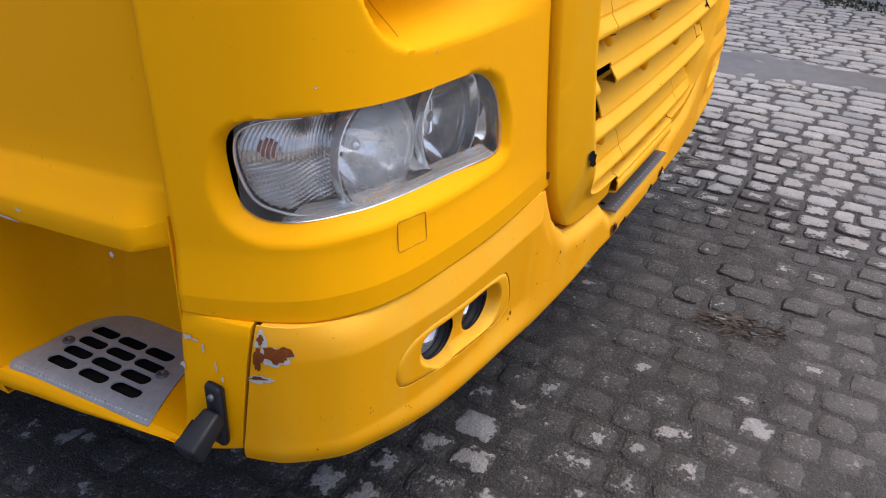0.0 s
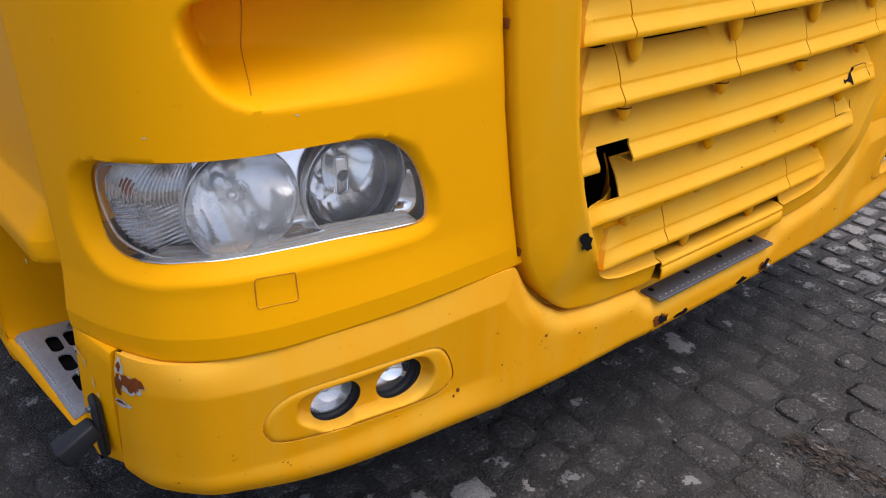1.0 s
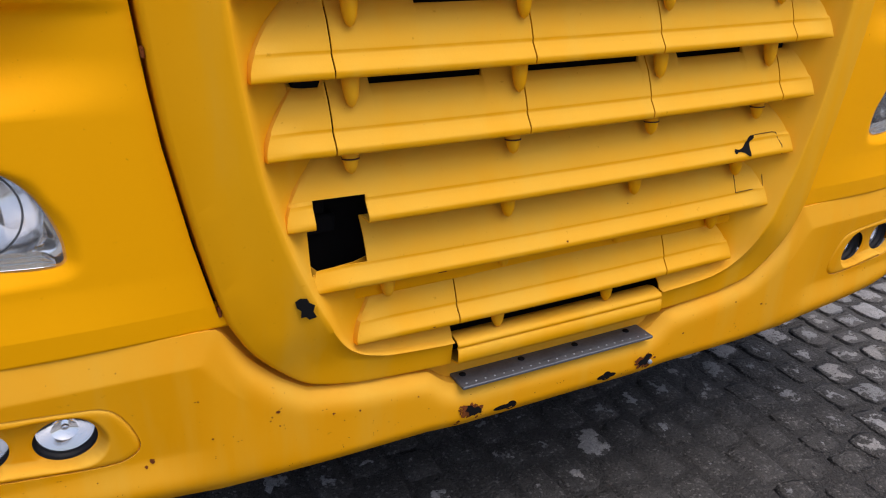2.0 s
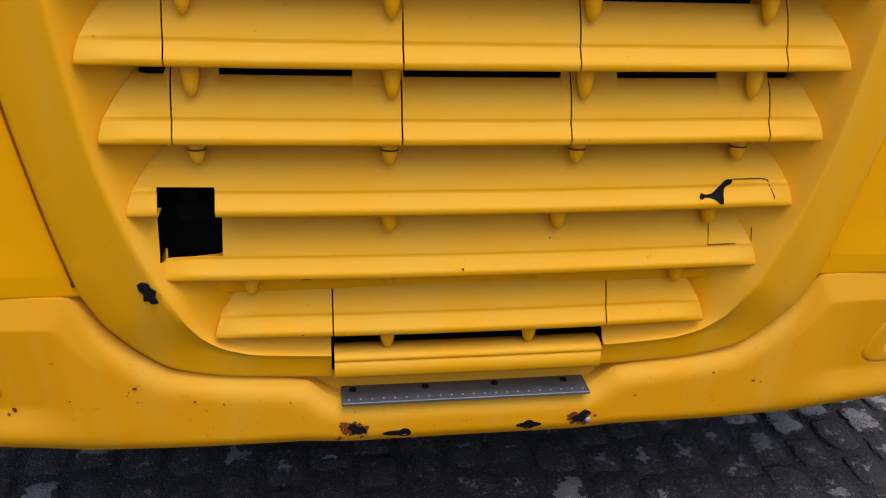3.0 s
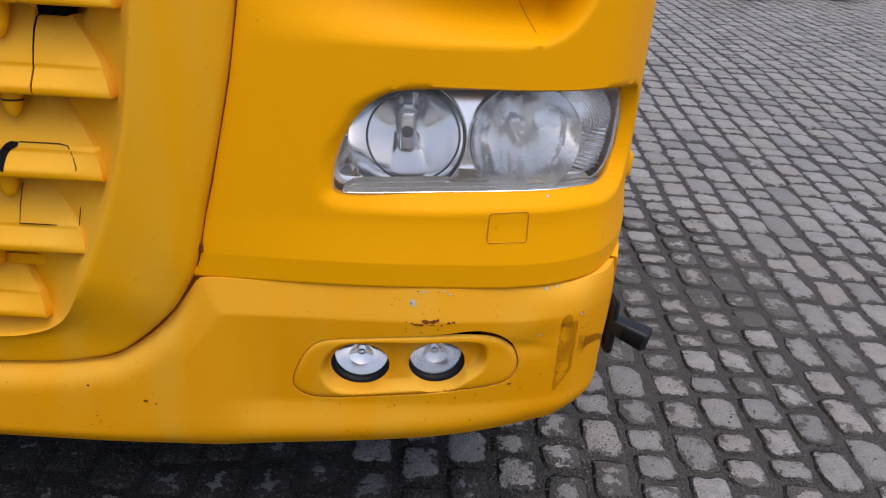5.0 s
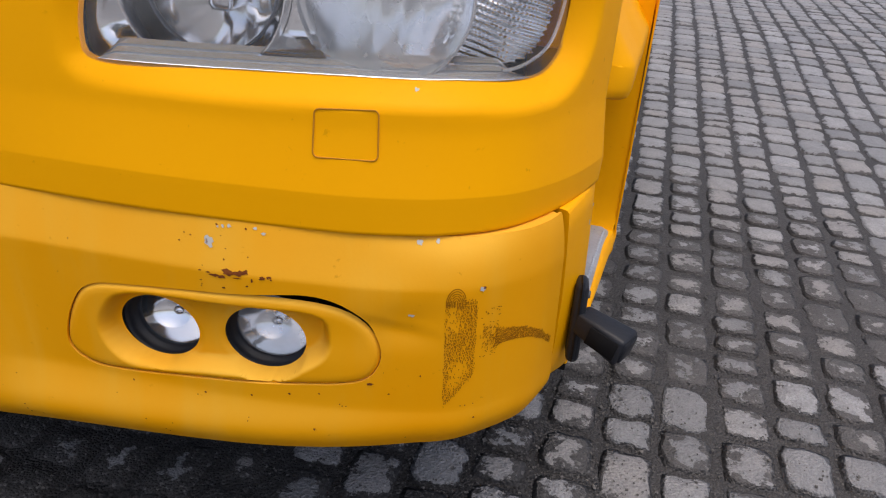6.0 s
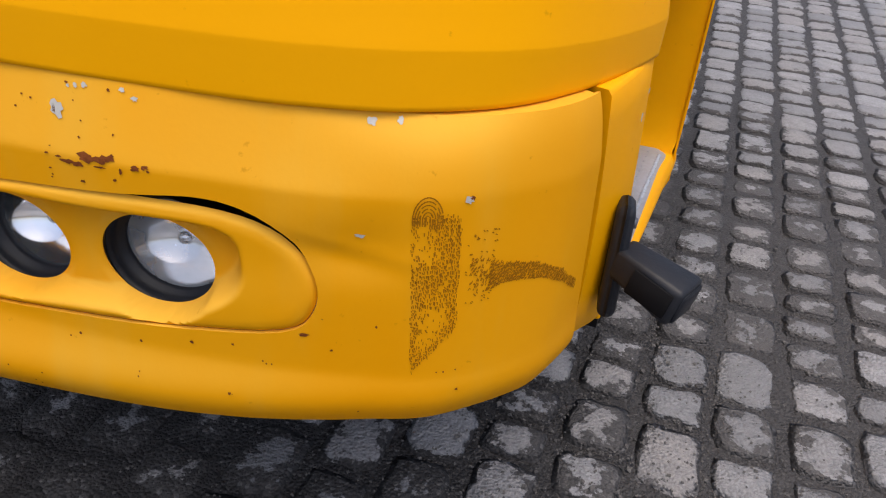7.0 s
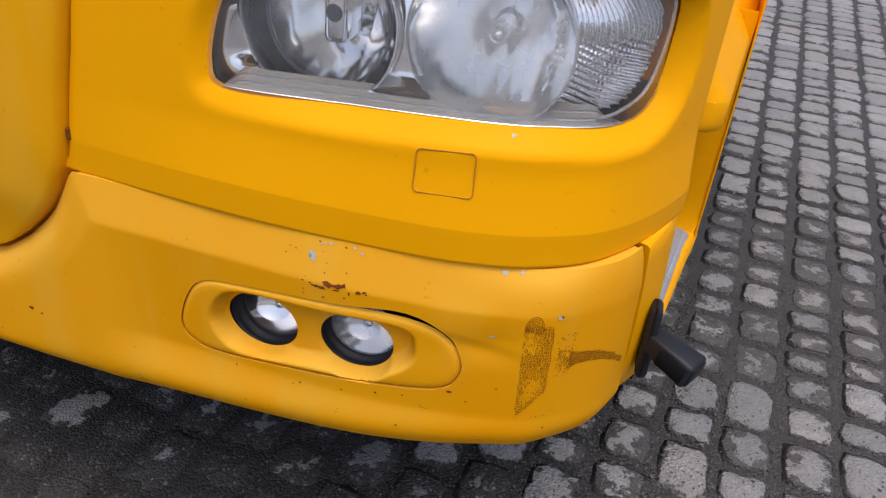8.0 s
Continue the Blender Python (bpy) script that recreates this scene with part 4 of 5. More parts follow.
    for a, b in zip(g, g[1:]):
        for i in range(len(prof) - 1):
            q = [a[i], b[i], b[i + 1], a[i + 1]]
            bm.faces.new(q if side > 0 else q[::-1])
    skirt = part("cab_side", bm, YELLOW, truck, "yellow cab side with a flared lower lip", thick=0.003, crisp=40)
    lip = lambda s, z, d: (side * (1.213 + .020 * (s - .26) + .031 * float(smooth01(s, .255, .32)) - d), s, z)
    if side < 0:
        for k, (s, z, w, h) in enumerate(((.345, .716, .012, .010), (.52, .735, .016, .008), (.56, .716, .10, .004))):
            part("paint_chip", flake(lip, s, z, w, h, k + 3), PRIMER, skirt)
    # marker lamp on a rubber stalk
    mark = new("marker_lamp")
    mark.parent = truck
    tagged(mark, "black rubber marker lamp on a stalk")
    base = box_bm((-.006, -.022, -.052), (.009, .022, .052), .008, 3)
    for v in base.verts:
        if abs(v.co.z) > .02:
            v.co.y *= 1 - .35 * (abs(v.co.z) - .02) / .03
    m = Matrix.Translation((side * 1.2275, .213, .495)) @ Matrix.Rotation(side * .12, 4, "Z")
    bmesh.ops.transform(base, matrix=m, verts=base.verts)
    part("mount", base, RUBBER, mark)
    arm = box_bm((-.0185, -.0175, 0), (.0185, .0175, .064), .005, 2)
    for v in arm.verts:
        q = v.co.z / .064
        v.co.x *= .72 + .28 * min(1, q * 2)
        v.co.y *= .72 + .28 * min(1, q * 2)
    d = Vector((.066, -.028, -.017) if side > 0 else (-.062, .002, -.034)).normalized()
    arm_m = Matrix.Translation((side * 1.231, .211, .499)) @ d.to_track_quat("Z", "Y").to_matrix().to_4x4()
    bmesh.ops.transform(arm, matrix=arm_m, verts=arm.verts)
    part("stalk", arm, RUBBER, mark)
    lens = box_bm((-.0145, -.0140, .062), (.0145, .0140, .066), .003, 2)
    bmesh.ops.transform(lens, matrix=arm_m, verts=lens.verts)
    part("lens", lens, RUBBER, mark)
    side_lens = box_bm((-.0195, -.012, .022), (-.0175, .012, .058), .001, 1)
    bmesh.ops.transform(side_lens, matrix=arm_m, verts=side_lens.verts)
    part("side_lens", side_lens, BLACK, mark)
    screw = lathe([(.0004, .004), (.004, .004), (.005, .001), (.005, -.003)], (side * 1.2355, .211, .530), (side, 0, 0), 12)
    part("screw", screw, DARK_ALU, mark)
    return fairing


def step_plate(side):
    """Pressed aluminium tread with rounded slots, two bolts and a studded nose."""
    holes = []
    for r in range(4):
        for c in range(3):
            holes.append((1.0935 + r * .0317 + .0015 * c, (.6005, .595, .5945, .594)[r] - (2 - c) * (.063, .0645, .066, .0725)[r]))
    X, Y = np.meshgrid(np.arange(1.025, 1.256, .004), np.arange(.275, .668, .004), indexing="ij")

    def slot(s, z):
        best = np.full(np.shape(s), 1e9)
        for x0, y0 in holes:
            dx, dy = np.abs(s - x0), np.maximum(np.abs(z - y0) - .0182, 0)
            best = np.minimum(best, np.hypot(dx, dy) - .0118)
        return best

    outline = rounded([(1.030, .44), (1.030, .58), (1.052, .640), (1.09, .655), (1.17, .660), (1.240, .664), (1.2400, .60), (1.2330, .42), (1.2305, .366), (1.223, .360), (1.17, .382), (1.10, .405), (1.04, .415)], 4)

    def where(s, z):
        nose = smooth01(s - (1.224 + .05 * (z - .36)), -.010, .002)
        return np.stack([side * s, z, .4125 - .002 * nose + 0 * s], -1)

    sp = part("step_plate", grid_bm(X, Y, where, [slot, lambda s, z: -inside_distance(s, z, outline)], .004, flip=side < 0), ALU, truck, "worn aluminium step plate with rounded slots", thick=0.003)
    st = bmesh.new()
    for k in range(34):
        y = .372 + .278 * k / 33
        x = 1.226 + .052 * (y - .36)
        bmesh.ops.create_icosphere(st, subdivisions=1, radius=.0040, matrix=Matrix.Translation((side * (x - .005), y, .4095)))
        if k % 2:
            bmesh.ops.create_icosphere(st, subdivisions=1, radius=.0024, matrix=Matrix.Translation((side * (x - .019), y, .4115)))
    tagged(part("studs", st, ALU, sp), kind="stuff")
    for x, y in ((1.147, .634), (1.133, .429)):
        part("bolt", lathe([(.0004, .002), (.004, .002), (.004, .005), (.009, .005), (.0105, .003), (.0105, 0)], (side * x, y, .4115), (0, 0, 1), 20), DARK_ALU, sp)
    return sp


fairing_right, fairing_left = side_parts(1), side_parts(-1)

# plain cab body that closes the truck above and behind, and its dark underside
shell = bmesh.new()
box_bm((-1.20, .30, 1.27), (1.20, 2.25, 1.31), .01, 2, shell)
box_bm((-1.24, 2.20, .60), (1.24, 2.26, 1.31), .01, 2, shell)
box_bm((-1.19, .02, 1.285), (1.19, .34, 1.305), .006, 1, shell)
part("cab_shell", shell, YELLOW, truck, smooth=False)
# unseen for the most part; set low to block daylight under the cab
under = box_bm((-1.0, .20, .40), (1.0, 2.2, .98), .02, 1)
box_bm((-.55, .9, .30), (.55, 5.5, .60), .02, 1, under)
box_bm((-1.17, .16, .66), (1.17, .24, .74), .01, 1, under)
part("chassis", under, BLACK, truck, "dark chassis behind the bumper", smooth=False)


# unseen wheels, added to keep daylight off the ground below
def wheel(side):
    w = new("front_wheel")
    w.parent = truck
    tagged(w, "black truck tyre under the cab")
    c, ax = (side * 1.02, 1.42, .50), (side, 0, 0)
    part("tyre", lathe([(.30, -.14), (.46, -.15), (.495, -.12), (.50, 0), (.495, .12), (.46, .15), (.30, .14)], c, ax, 40), RUBBER, w)
    part("rim", lathe([(.01, .05), (.20, .05), (.23, .10), (.30, .13), (.30, -.12)], c, ax, 32), DARK_ALU, w)


wheel(1)
wheel(-1)


# -- wear on the bumper and panels --
def bump_point(s, z, d):
    return bumper_at(np.array(s), np.array(z), d)


def chips(name, mat, rows, parent, label="", where=bump_point, lift=.0007):
    for i, (s, z, w, h) in enumerate(rows):
        part(name, flake(where, s, z, w, h, 11 * i + len(name), lift=lift), mat, parent, label)


chips("paint_chip", PRIMER, [(.898, .628, .013, .013), (1.093, .643, .008, .007), (1.110, .6445, .006, .005), (.911, .6435, .004, .004), (.917, .6445, .005, .004), (.942, .645, .005, .004), (.950, .641, .006, .004), (.906, .6425, .003, .003), (1.088, .571, .009, .004), (1.153, .599, .007, .007), (-1.258, .561, .024, .010)], bumper, "bare white paint chip")
for s0, z0, w0, h0, k in ((-1.234, .607, .066, .046, 3), (-1.256, .630, .026, .036, 4), (-1.252, .566, .046, .020, 8)):
    part("paint_chip", patch(bump_point, s0, z0, w0, h0, k, .0007), PRIMER, bumper, "bare white paint chip")
for s0, z0, w0, h0, k in ((-1.235, .608, .054, .036, 5), (-1.257, .600, .018, .056, 6), (-1.257, .630, .014, .024, 9), (-1.255, .567, .026, .010, 2)):
    part("rust_chip", patch(bump_point, s0, z0, w0, h0, k, .0013), RUST, bumper, "rusty chip")
chips("rust_chip", RUST, [(.896, .628, .003, .008), (.904, .5965, .012, .004), (.911, .5960, .013, .005), (.918, .6010, .017, .010), (.926, .6010, .016, .005), (.932, .603, .012, .005), (.935, .605, .004, .003), (.926, .5965, .010, .002), (.950, .5995, .008, .005), (.956, .6015, .007, .003), (.940, .596, .003, .005), (.898, .599, .006, .002), (.890, .600, .004, .002), (.913, .613, .002, .002), (.933, .6435, .003, .003), (.905, .6445, .003, .002), (.936, .618, .002, .002), (.935, .589, .003, .003), (.912, .584, .004, .003), (1.00, .47, .003, .003), (.97, .466, .004, .003), (.93, .458, .003, .003), (.88, .452, .003, .003), (1.07, .476, .003, .003), (1.10, .50, .002, .003), (.80, .45, .003, .003), (1.155, .600, .004, .004),
                          (-.529, .491, .010, .008), (-.719, .451, .010, .012), (-.728, .443, .006, .007), (.44, .47, .006, .004), (-.44, .462, .006, .005), (-.395, .455, .005, .005),
                          (.52, .448, .009, .005), (.535, .444, .005, .003), (.30, .432, .006, .005), (1.051, .487, .010, .004), (-.29, .452, .005, .004), (-.63, .47, .005, .004)], bumper, "rusty chip")
# scorched towing points with slotted holes
r7 = random.Random(7)
for cx, cz, w in ((-.187, .392, .055), (.203, .391, .045)):
    bm = bmesh.new()
    for k in range(26):
        flake(bump_point, cx + r7.gauss(0, w * .26), cz + r7.gauss(0, .009), r7.uniform(.004, .018), r7.uniform(.005, .016), k, bm, .0005 + .00005 * k, 9)
    tagged(part("scorch_mark", bm, RUST, bumper, "burnt rusty mark"), kind="stuff")
    bm = patch(bump_point, cx + .002, cz + .001, .052, .028, 5, .0022, .5, -.5 if cx < 0 else .5)
    part("scorch_mark", bm, BLACK, bumper)
    part("scorch_mark", patch(bump_point, cx - .004, cz + .001, .066, .032, 15, .0016, .6, -.3 if cx < 0 else .3), RUST, bumper, "burnt rusty mark")
# flat black patches stand for the shade inside the slotted holes
for cx, cz, a, b in ((-.118, .3800, .022, .006), (-.102, .3795, .011, .0105), (.114, .382, .023, .0065), (.114, .382, .011, .0110)):
    bm = bmesh.new()
    ring_ = [bm.verts.new(bump_point(cx + a * math.cos(k * math.pi / 10), cz + b * math.sin(k * math.pi / 10), -.0006 - .0002 * (a < .015))) for k in range(20)]
    bm.faces.new(ring_)
    part("slot", bm, BLACK, bumper, "flat black patch for a slotted towing hole")
part("bolt_head", lathe([(.0004, .004), (.004, .004), (.005, .001), (.005, -.004)], bump_point(.219, .388, -.002), (0, -1, 0), 8), ALU, bumper)

# scattered specks where stones have hit the bumper
r5 = random.Random(51)
bm = bmesh.new()
for k in range(150):
    s0 = r5.uniform(-1.2, 1.2)
    low_z = float(np.interp(abs(s0), [p[0] for p in LOW], [p[1] for p in LOW]))
    top_z = float(np.interp(abs(s0), [p[0] for p in TOP], [p[1] for p in TOP]))
    z0 = low_z + .015 + (top_z - low_z - .03) * r5.random() ** 1.7
    if inside_distance(np.array(abs(s0)), np.array(z0), POD) < .006:
        continue
    w0 = r5.choice((.0012, .0016, .002, .002, .003))
    for j in range(r5.choice((1, 1, 1, 2, 3))):
        flake(bump_point, s0 + r5.gauss(0, .004) * j, z0 + r5.gauss(0, .004) * j, w0, w0 * r5.uniform(.6, 1.3), k, bm, .0006, 7)
tagged(part("stone_chips", bm, RUST, bumper, "tiny rusty stone chips"), kind="stuff")

# rubbed tread print of a tyre on one corner: rows of short broken strokes
bm = bmesh.new()
r9 = random.Random(9)


def stroke(s, z, ds, dz, w):
    n = Vector((dz, -ds)).normalized() * w / 2
    q = [(s + n.x, z + n.y), (s + ds + n.x * .6, z + dz + n.y * .6), (s + ds - n.x * .6, z + dz - n.y * .6), (s - n.x, z - n.y)]
    bm.faces.new([bm.verts.new(bump_point(a, b, -.0006)) for a, b in q])


for k in range(6):  # bowed lines at its head
    rad = .0016 + .0015 * k
    last = None
    for a in np.linspace(-.35, 3.4, 18):
        p = (1.1285 + rad * math.cos(a), .586 + rad * 1.7 * math.sin(a) if math.sin(a) > 0 else .586 + .02 * math.sin(a))
        if last and r9.random() < .88:
            stroke(last[0], last[1], p[0] - last[0], p[1] - last[1], .0009)
        last = p
for s in np.arange(1.1185, 1.156, .00115):  # broken upright rows
    z = .590 - r9.random() * .004
    while z > .458:
        q = (.594 - z) / .135
        left, right = 1.1185 + .005 * q, 1.149 + .005 * q - max(0.0, (.500 - z)) * .75
        ln = r9.uniform(.0008, .0034)
        if left <= s <= right:
            edge = s > right - .006 or s < left + .002
            thin = .80 + .9 * noise.noise((s * 60, z * 25, 3.3)) - (.25 if z > .555 and left + .004 < s < right - .012 else 0)
            if r9.random() < (thin + .3 if edge else thin):
                stroke(s + r9.uniform(-.0005, .0005), z, r9.uniform(-.0002, .0007), -ln, r9.uniform(.0005, .0011))
        z -= ln + r9.uniform(.0006, .0018)
for s in np.arange(1.158, 1.254, .0009):  # a tail that runs to the corner
    mid = float(np.interp(s, [1.158, 1.178, 1.194, 1.214, 1.235, 1.252], [.541, .538, .536, .529, .514, .496]))
    wid = float(np.interp(s, [1.158, 1.170, 1.180, 1.20, 1.25], [.014, .013, .0085, .0065, .004]))
    for z in np.arange(mid - wid, mid + wid, .0024):
        if r9.random() < (.95 if s > 1.172 else .30):
            stroke(s, z + r9.uniform(-.0008, .0008), r9.uniform(.0002, .0009), r9.uniform(.0012, .0028), r9.uniform(.0006, .0011))
for k in range(60):
    stroke(1.153 + r9.random() * .022, .516 + r9.random() * .06, .0012, -.001, .0009)
tagged(part("scuff_mark", bm, SCUFF, bumper, "brown rubbed tyre print"), kind="stuff")

# rusty clips in the gap between the grille surround and the corner panels
for side, heights in ((1, (.692, 1.035)), (-1, (.672, 1.045))):
    for z0 in heights:
        x0 = side * (float(ring_edge(z0)) + .003) + RING_X + float(ring_lean(z0, side))
        part("gap_clip", box_bm((x0 - .0025, -.002, z0 - .006), (x0 + .0025, .012, z0 + .008), .0015, 1), RUST, surround, "rusty clip in the gap", smooth=False)

# scratches on the fairing beside the bumper
def fair_point(side):
    line = spline(SIDE_PLAN, 8)
    return lambda s, z, d: (side * (float(np.interp(s, line[:, 1], line[:, 0])) + .0042 - d), s, z)


chips("paint_chip", PRIMER, [(.248, .612, .020, .010), (.225, .600, .006, .022), (.208, .575, .005, .020), (.200, .556, .006, .012), (.262, .562, .012, .012), (.236, .61, .014, .006)], fairing_left, "scraped white scratch", fair_point(-1))
chips("paint_chip", PRIMER, [(.225, .610, .008, .010), (.232, .628, .006, .007)], fairing_right, "", fair_point(1))
panel_point = panel_at(-1)
right_point = panel_at(1)
part("paint_chip", flake(lambda s, z, d: panel_point(np.array(s), np.array(z), d), .557, .958, .005, .004, 2), PRIMER, panel_left)
part("paint_chip", flake(lambda s, z, d: panel_point(np.array(s), np.array(z), d), .379, .972, .005, .004, 2), PRIMER, panel_left)
part("paint_chip", flake(lambda s, z, d: right_point(np.array(s), np.array(z), d), .480, .778, .005, .004, 2), PRIMER, panel_right)

# dents and chips on the grille and its surround
for row, x, dz, w, h in ((4, -.255, .001, .022, .011), (4, -.02, .014, .006, .006), (5, -.265, .006, .006, .004), (4, .118, .055, .004, .004)):
    if w:
        part("paint_chip", flake(lambda s, z, d, row=row: slat_point(row, s, max(0.0, z), -d), x, dz, w, h, 4), RUST, grille)
hole = [(-.507, .698), (-.500, .703), (-.490, .702), (-.487, .695), (-.479, .690), (-.482, .680), (-.477, .670), (-.488, .667), (-.493, .672), (-.500, .671), (-.499, .682), (-.505, .688)]
# one black face stands for the dark, shaded inside of the hole
bm = bmesh.new()
bm.faces.new([bm.verts.new((x + .008, -.0145 - .029 * min(1.0, (.600 + x + .008) / .128) - .001, z - .011)) for x, z in hole])
part("broken_hole_patch", bm, BLACK, surround, "flat black patch for a jagged hole", smooth=False)


# ---- ground: setts in dirt ----
def cover_at(x, y):
    """How far dirt lies over the setts: 0 bare, 1 wholly covered."""
    edge = float(np.interp(y, [-.8, -.3, .15, .5, 1.0], [.85, 1.0, 1.10, .95, 1.10]))
    wide = float(np.interp(y, [-.3, .3, .8], [.30, .55, .45]))
    c = 1.02 - .92 * float(smooth01(x, edge - wide, edge + wide * .55))
    corner = float(smooth01(-.05 - x, 0, .6))
    c -= .34 * corner * float(smooth01(.9 - y, 0, .5))
    c -= .30 * float(smooth01(x, -.2, .3) * smooth01(y, .1, .3)) * float(smooth01(1.0 - x, 0, .3))
    blob = ((x - 1.85) / .36) ** 2 + ((y - 1.38) / .36) ** 2
    c += .42 * math.exp(-blob) - .28 * math.exp(-(((x - 1.2) / .26) ** 2 + ((y - .56) / .2) ** 2))
    c += .32 * float(smooth01(x, .9, 1.2)) * float(smooth01(y, -.1, .4)) * float(smooth01(2.5 - x, 0, 1.0)) * float(smooth01(2.4 - y, 0, 1.2))
    c += .26 * noise.noise((x * 2.1, y * 2.1, 3.0))
    c -= .20 * float(max(smooth01(x, 1.7, 2.4), smooth01(y, 1.7, 2.6)))
    c -= .9 * max(float(smooth01(-1.7 - x, 0, .8)), float(smooth01(-1.3 - y, 0, .9)))
    return max(-.3, min(1.1, c))


def dirt_height(x, y):
    a = noise.noise((x * 6.5, y * 6.5, 0.3))
    b = noise.noise((x * 24, y * 24, 1.7))
    f = noise.noise((x * 62, y * 62, 4.1))
    filled = float(smooth01(cover_at(x, y), .25, 1.0)) if abs(x) < 3 and abs(y) < 3 else 0.0
    clod = 1 + .7 * filled
    return -.0058 + .0038 * filled + clod * (.0026 * a + .0020 * b + .0016 * f)


def stretch(core, reach):
    out, step = [core[0]], core[1] - core[0]
    lo = []
    while out[0] - (lo[-1] if lo else 0) > -1e9 and (not lo or lo[-1] > -reach):
        step *= 1.35
        lo.append((lo[-1] if lo else core[0]) - step)
    hi, step = [], core[-1] - core[-2]
    while not hi or hi[-1] < reach:
        step *= 1.35
        hi.append((hi[-1] if hi else core[-1]) + step)
    return np.array(lo[::-1] + list(core) + hi)


rs = random.Random(21)
setts = []
for i in range(-36, 60):
    y = -2.6 + rs.random() * .2
    while True:
        pitch = .1085 + .008 * min(4.0, max(-.5, y - .8))
        x0 = 1.345 + i * pitch
        if y > (12.0 if x0 > .9 else 2.3):
            break
        ln = rs.choice((.075, .088, .095, .105, .115, .125, .14)) + rs.uniform(-.006, .006)
        ln *= 1 + .55 * float(smooth01(x0, 1.75, 2.3)) + .25 * float(smooth01(y, 2.2, 3.5))
        if x0 > 1.9 and rs.random() < .2:
            ln *= .62
        gap, w = rs.uniform(.007, .014), pitch - rs.uniform(.008, .017)
        setts.append((x0 + rs.uniform(-.004, .004), y + ln / 2, ln, w, rs.uniform(-.0035, .0025), rs.uniform(-.045, .045)))
        y += ln + gap

gx = stretch(np.concatenate([np.arange(-2.4, -.6, .05), np.arange(-.6, .5, .014), np.arange(.5, 2.0, .009), np.arange(2.0, 2.3, .014), np.arange(2.3, 4.2, .04), np.arange(4.2, 8.5, .10)]), 400)
gy = stretch(np.concatenate([np.arange(-1.6, -1.0, .03), np.arange(-1.0, -.3, .014), np.arange(-.3, 1.5, .009), np.arange(1.5, 1.9, .014), np.arange(1.9, 4.5, .03), np.arange(4.5, 12, .10)]), 400)
verts = [(x, y, dirt_height(x, y) if abs(x) < 12 and abs(y) < 14 else -.012) for x in gx for y in gy]
ny = len(gy)
faces = [(i * ny + j, (i + 1) * ny + j, (i + 1) * ny + j + 1, i * ny + j + 1) for i in range(len(gx) - 1) for j in range(ny - 1)]
mesh = bpy.data.meshes.new("ground")
mesh.from_pydata(verts, [], faces)
mesh.materials.append(DIRT)
mesh.materials.append(YARD)
mesh.polygons.foreach_set("use_smooth", [True] * len(faces))
bare = [int(x < -2.6 or x > 8.5 or y < -2.6 or y > 12.0 or (x < .85 and y > 2.3)) for x in gx[:-1] for y in gy[:-1]]
mesh.polygons.foreach_set("material_index", bare)
ground = tagged(new("ground", mesh), "dark dirt and grit between granite setts", "ground", kind="structure")

def sett_shape(seed):
    """A hewn block with a domed, uneven top; unit width and length."""
    r = random.Random(seed)
    outer, inner = [], []
    n = 16
    for k in range(n):
        q, e = k % 4 / 4, k // 4
        x, y = ((-.5 + q, -.5), (.5, -.5 + q), (.5 - q, .5), (-.5, .5 - q))[e]
        m = (.91 if k % 4 == 0 else 1.0) - r.uniform(0, .08)
        x, y = x * m + r.uniform(-.03, .03), y * m + r.uniform(-.03, .03)
        outer.append((x, y))
        q = r.uniform(.76, .88)
        inner.append((x * q, y * q))
    v = [(x, y, -.06) for x, y in outer] + [(x, y, -.0040 + r.uniform(-.0012, .001)) for x, y in outer] + [(x, y, .0005 + r.uniform(-.001, .001)) for x, y in inner] + [(0, 0, .0025)]
    f = []
    for k in range(n):
        j = (k + 1) % n
        f += [(k, j, n + j, n + k), (n + k, n + j, 2 * n + j, 2 * n + k), (2 * n + k, 2 * n + j, 3 * n)]
    return v, f


shapes = [sett_shape(s) for s in range(12)]
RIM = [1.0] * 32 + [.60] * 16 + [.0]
LEVELS = 11
meshes = {}


def sett_mesh(shape, level):
    if (shape, level) not in meshes:
        m = bpy.data.meshes.new("sett")
        m.from_pydata(shapes[shape][0], [], shapes[shape][1])
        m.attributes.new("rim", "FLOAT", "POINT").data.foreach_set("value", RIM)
        m.attributes.new("cover", "FLOAT", "POINT").data.foreach_set("value", [level / 8 - .25] * len(RIM))
        m.materials.append(STONE)
        m.polygons.foreach_set("use_smooth", [True] * len(shapes[shape][1]))
        meshes[shape, level] = m
    return meshes[shape, level]


singles = 0
jv, jf, jc = [], [], []
for i, (x, y, ln, w, dz, turn) in enumerate(setts):
    cover = cover_at(x, y) + rs.gauss(0, .22 if x < 2 and y < 2 else .12)
    near = .75 < x < 2.0 and -.25 < y < 2.1 or .2 < x < 1.2 and -.9 < y < -.1
    if near and singles < 300:
        ob = new("sett", sett_mesh(i % 12, max(0, min(LEVELS - 1, round((cover + .25) * 8)))))
        ob.location, ob.rotation_euler, ob.scale = (x, y, dz), (rs.uniform(-.02, .02), rs.uniform(-.02, .02), turn), (w, ln, 1)
        ob.parent = ground
        singles += 1
        continue
    v, f = shapes[i % 12]
    k = len(jv)
    c, s = math.cos(turn), math.sin(turn)
    jv += [(x + a * w * c - b * ln * s, y + a * w * s + b * ln * c, h + dz) for a, b, h in v]
    jf += [tuple(q + k for q in p) for p in f]
    jc += [cover] * len(RIM)
mesh = bpy.data.meshes.new("sett_paving")
mesh.from_pydata(jv, [], jf)
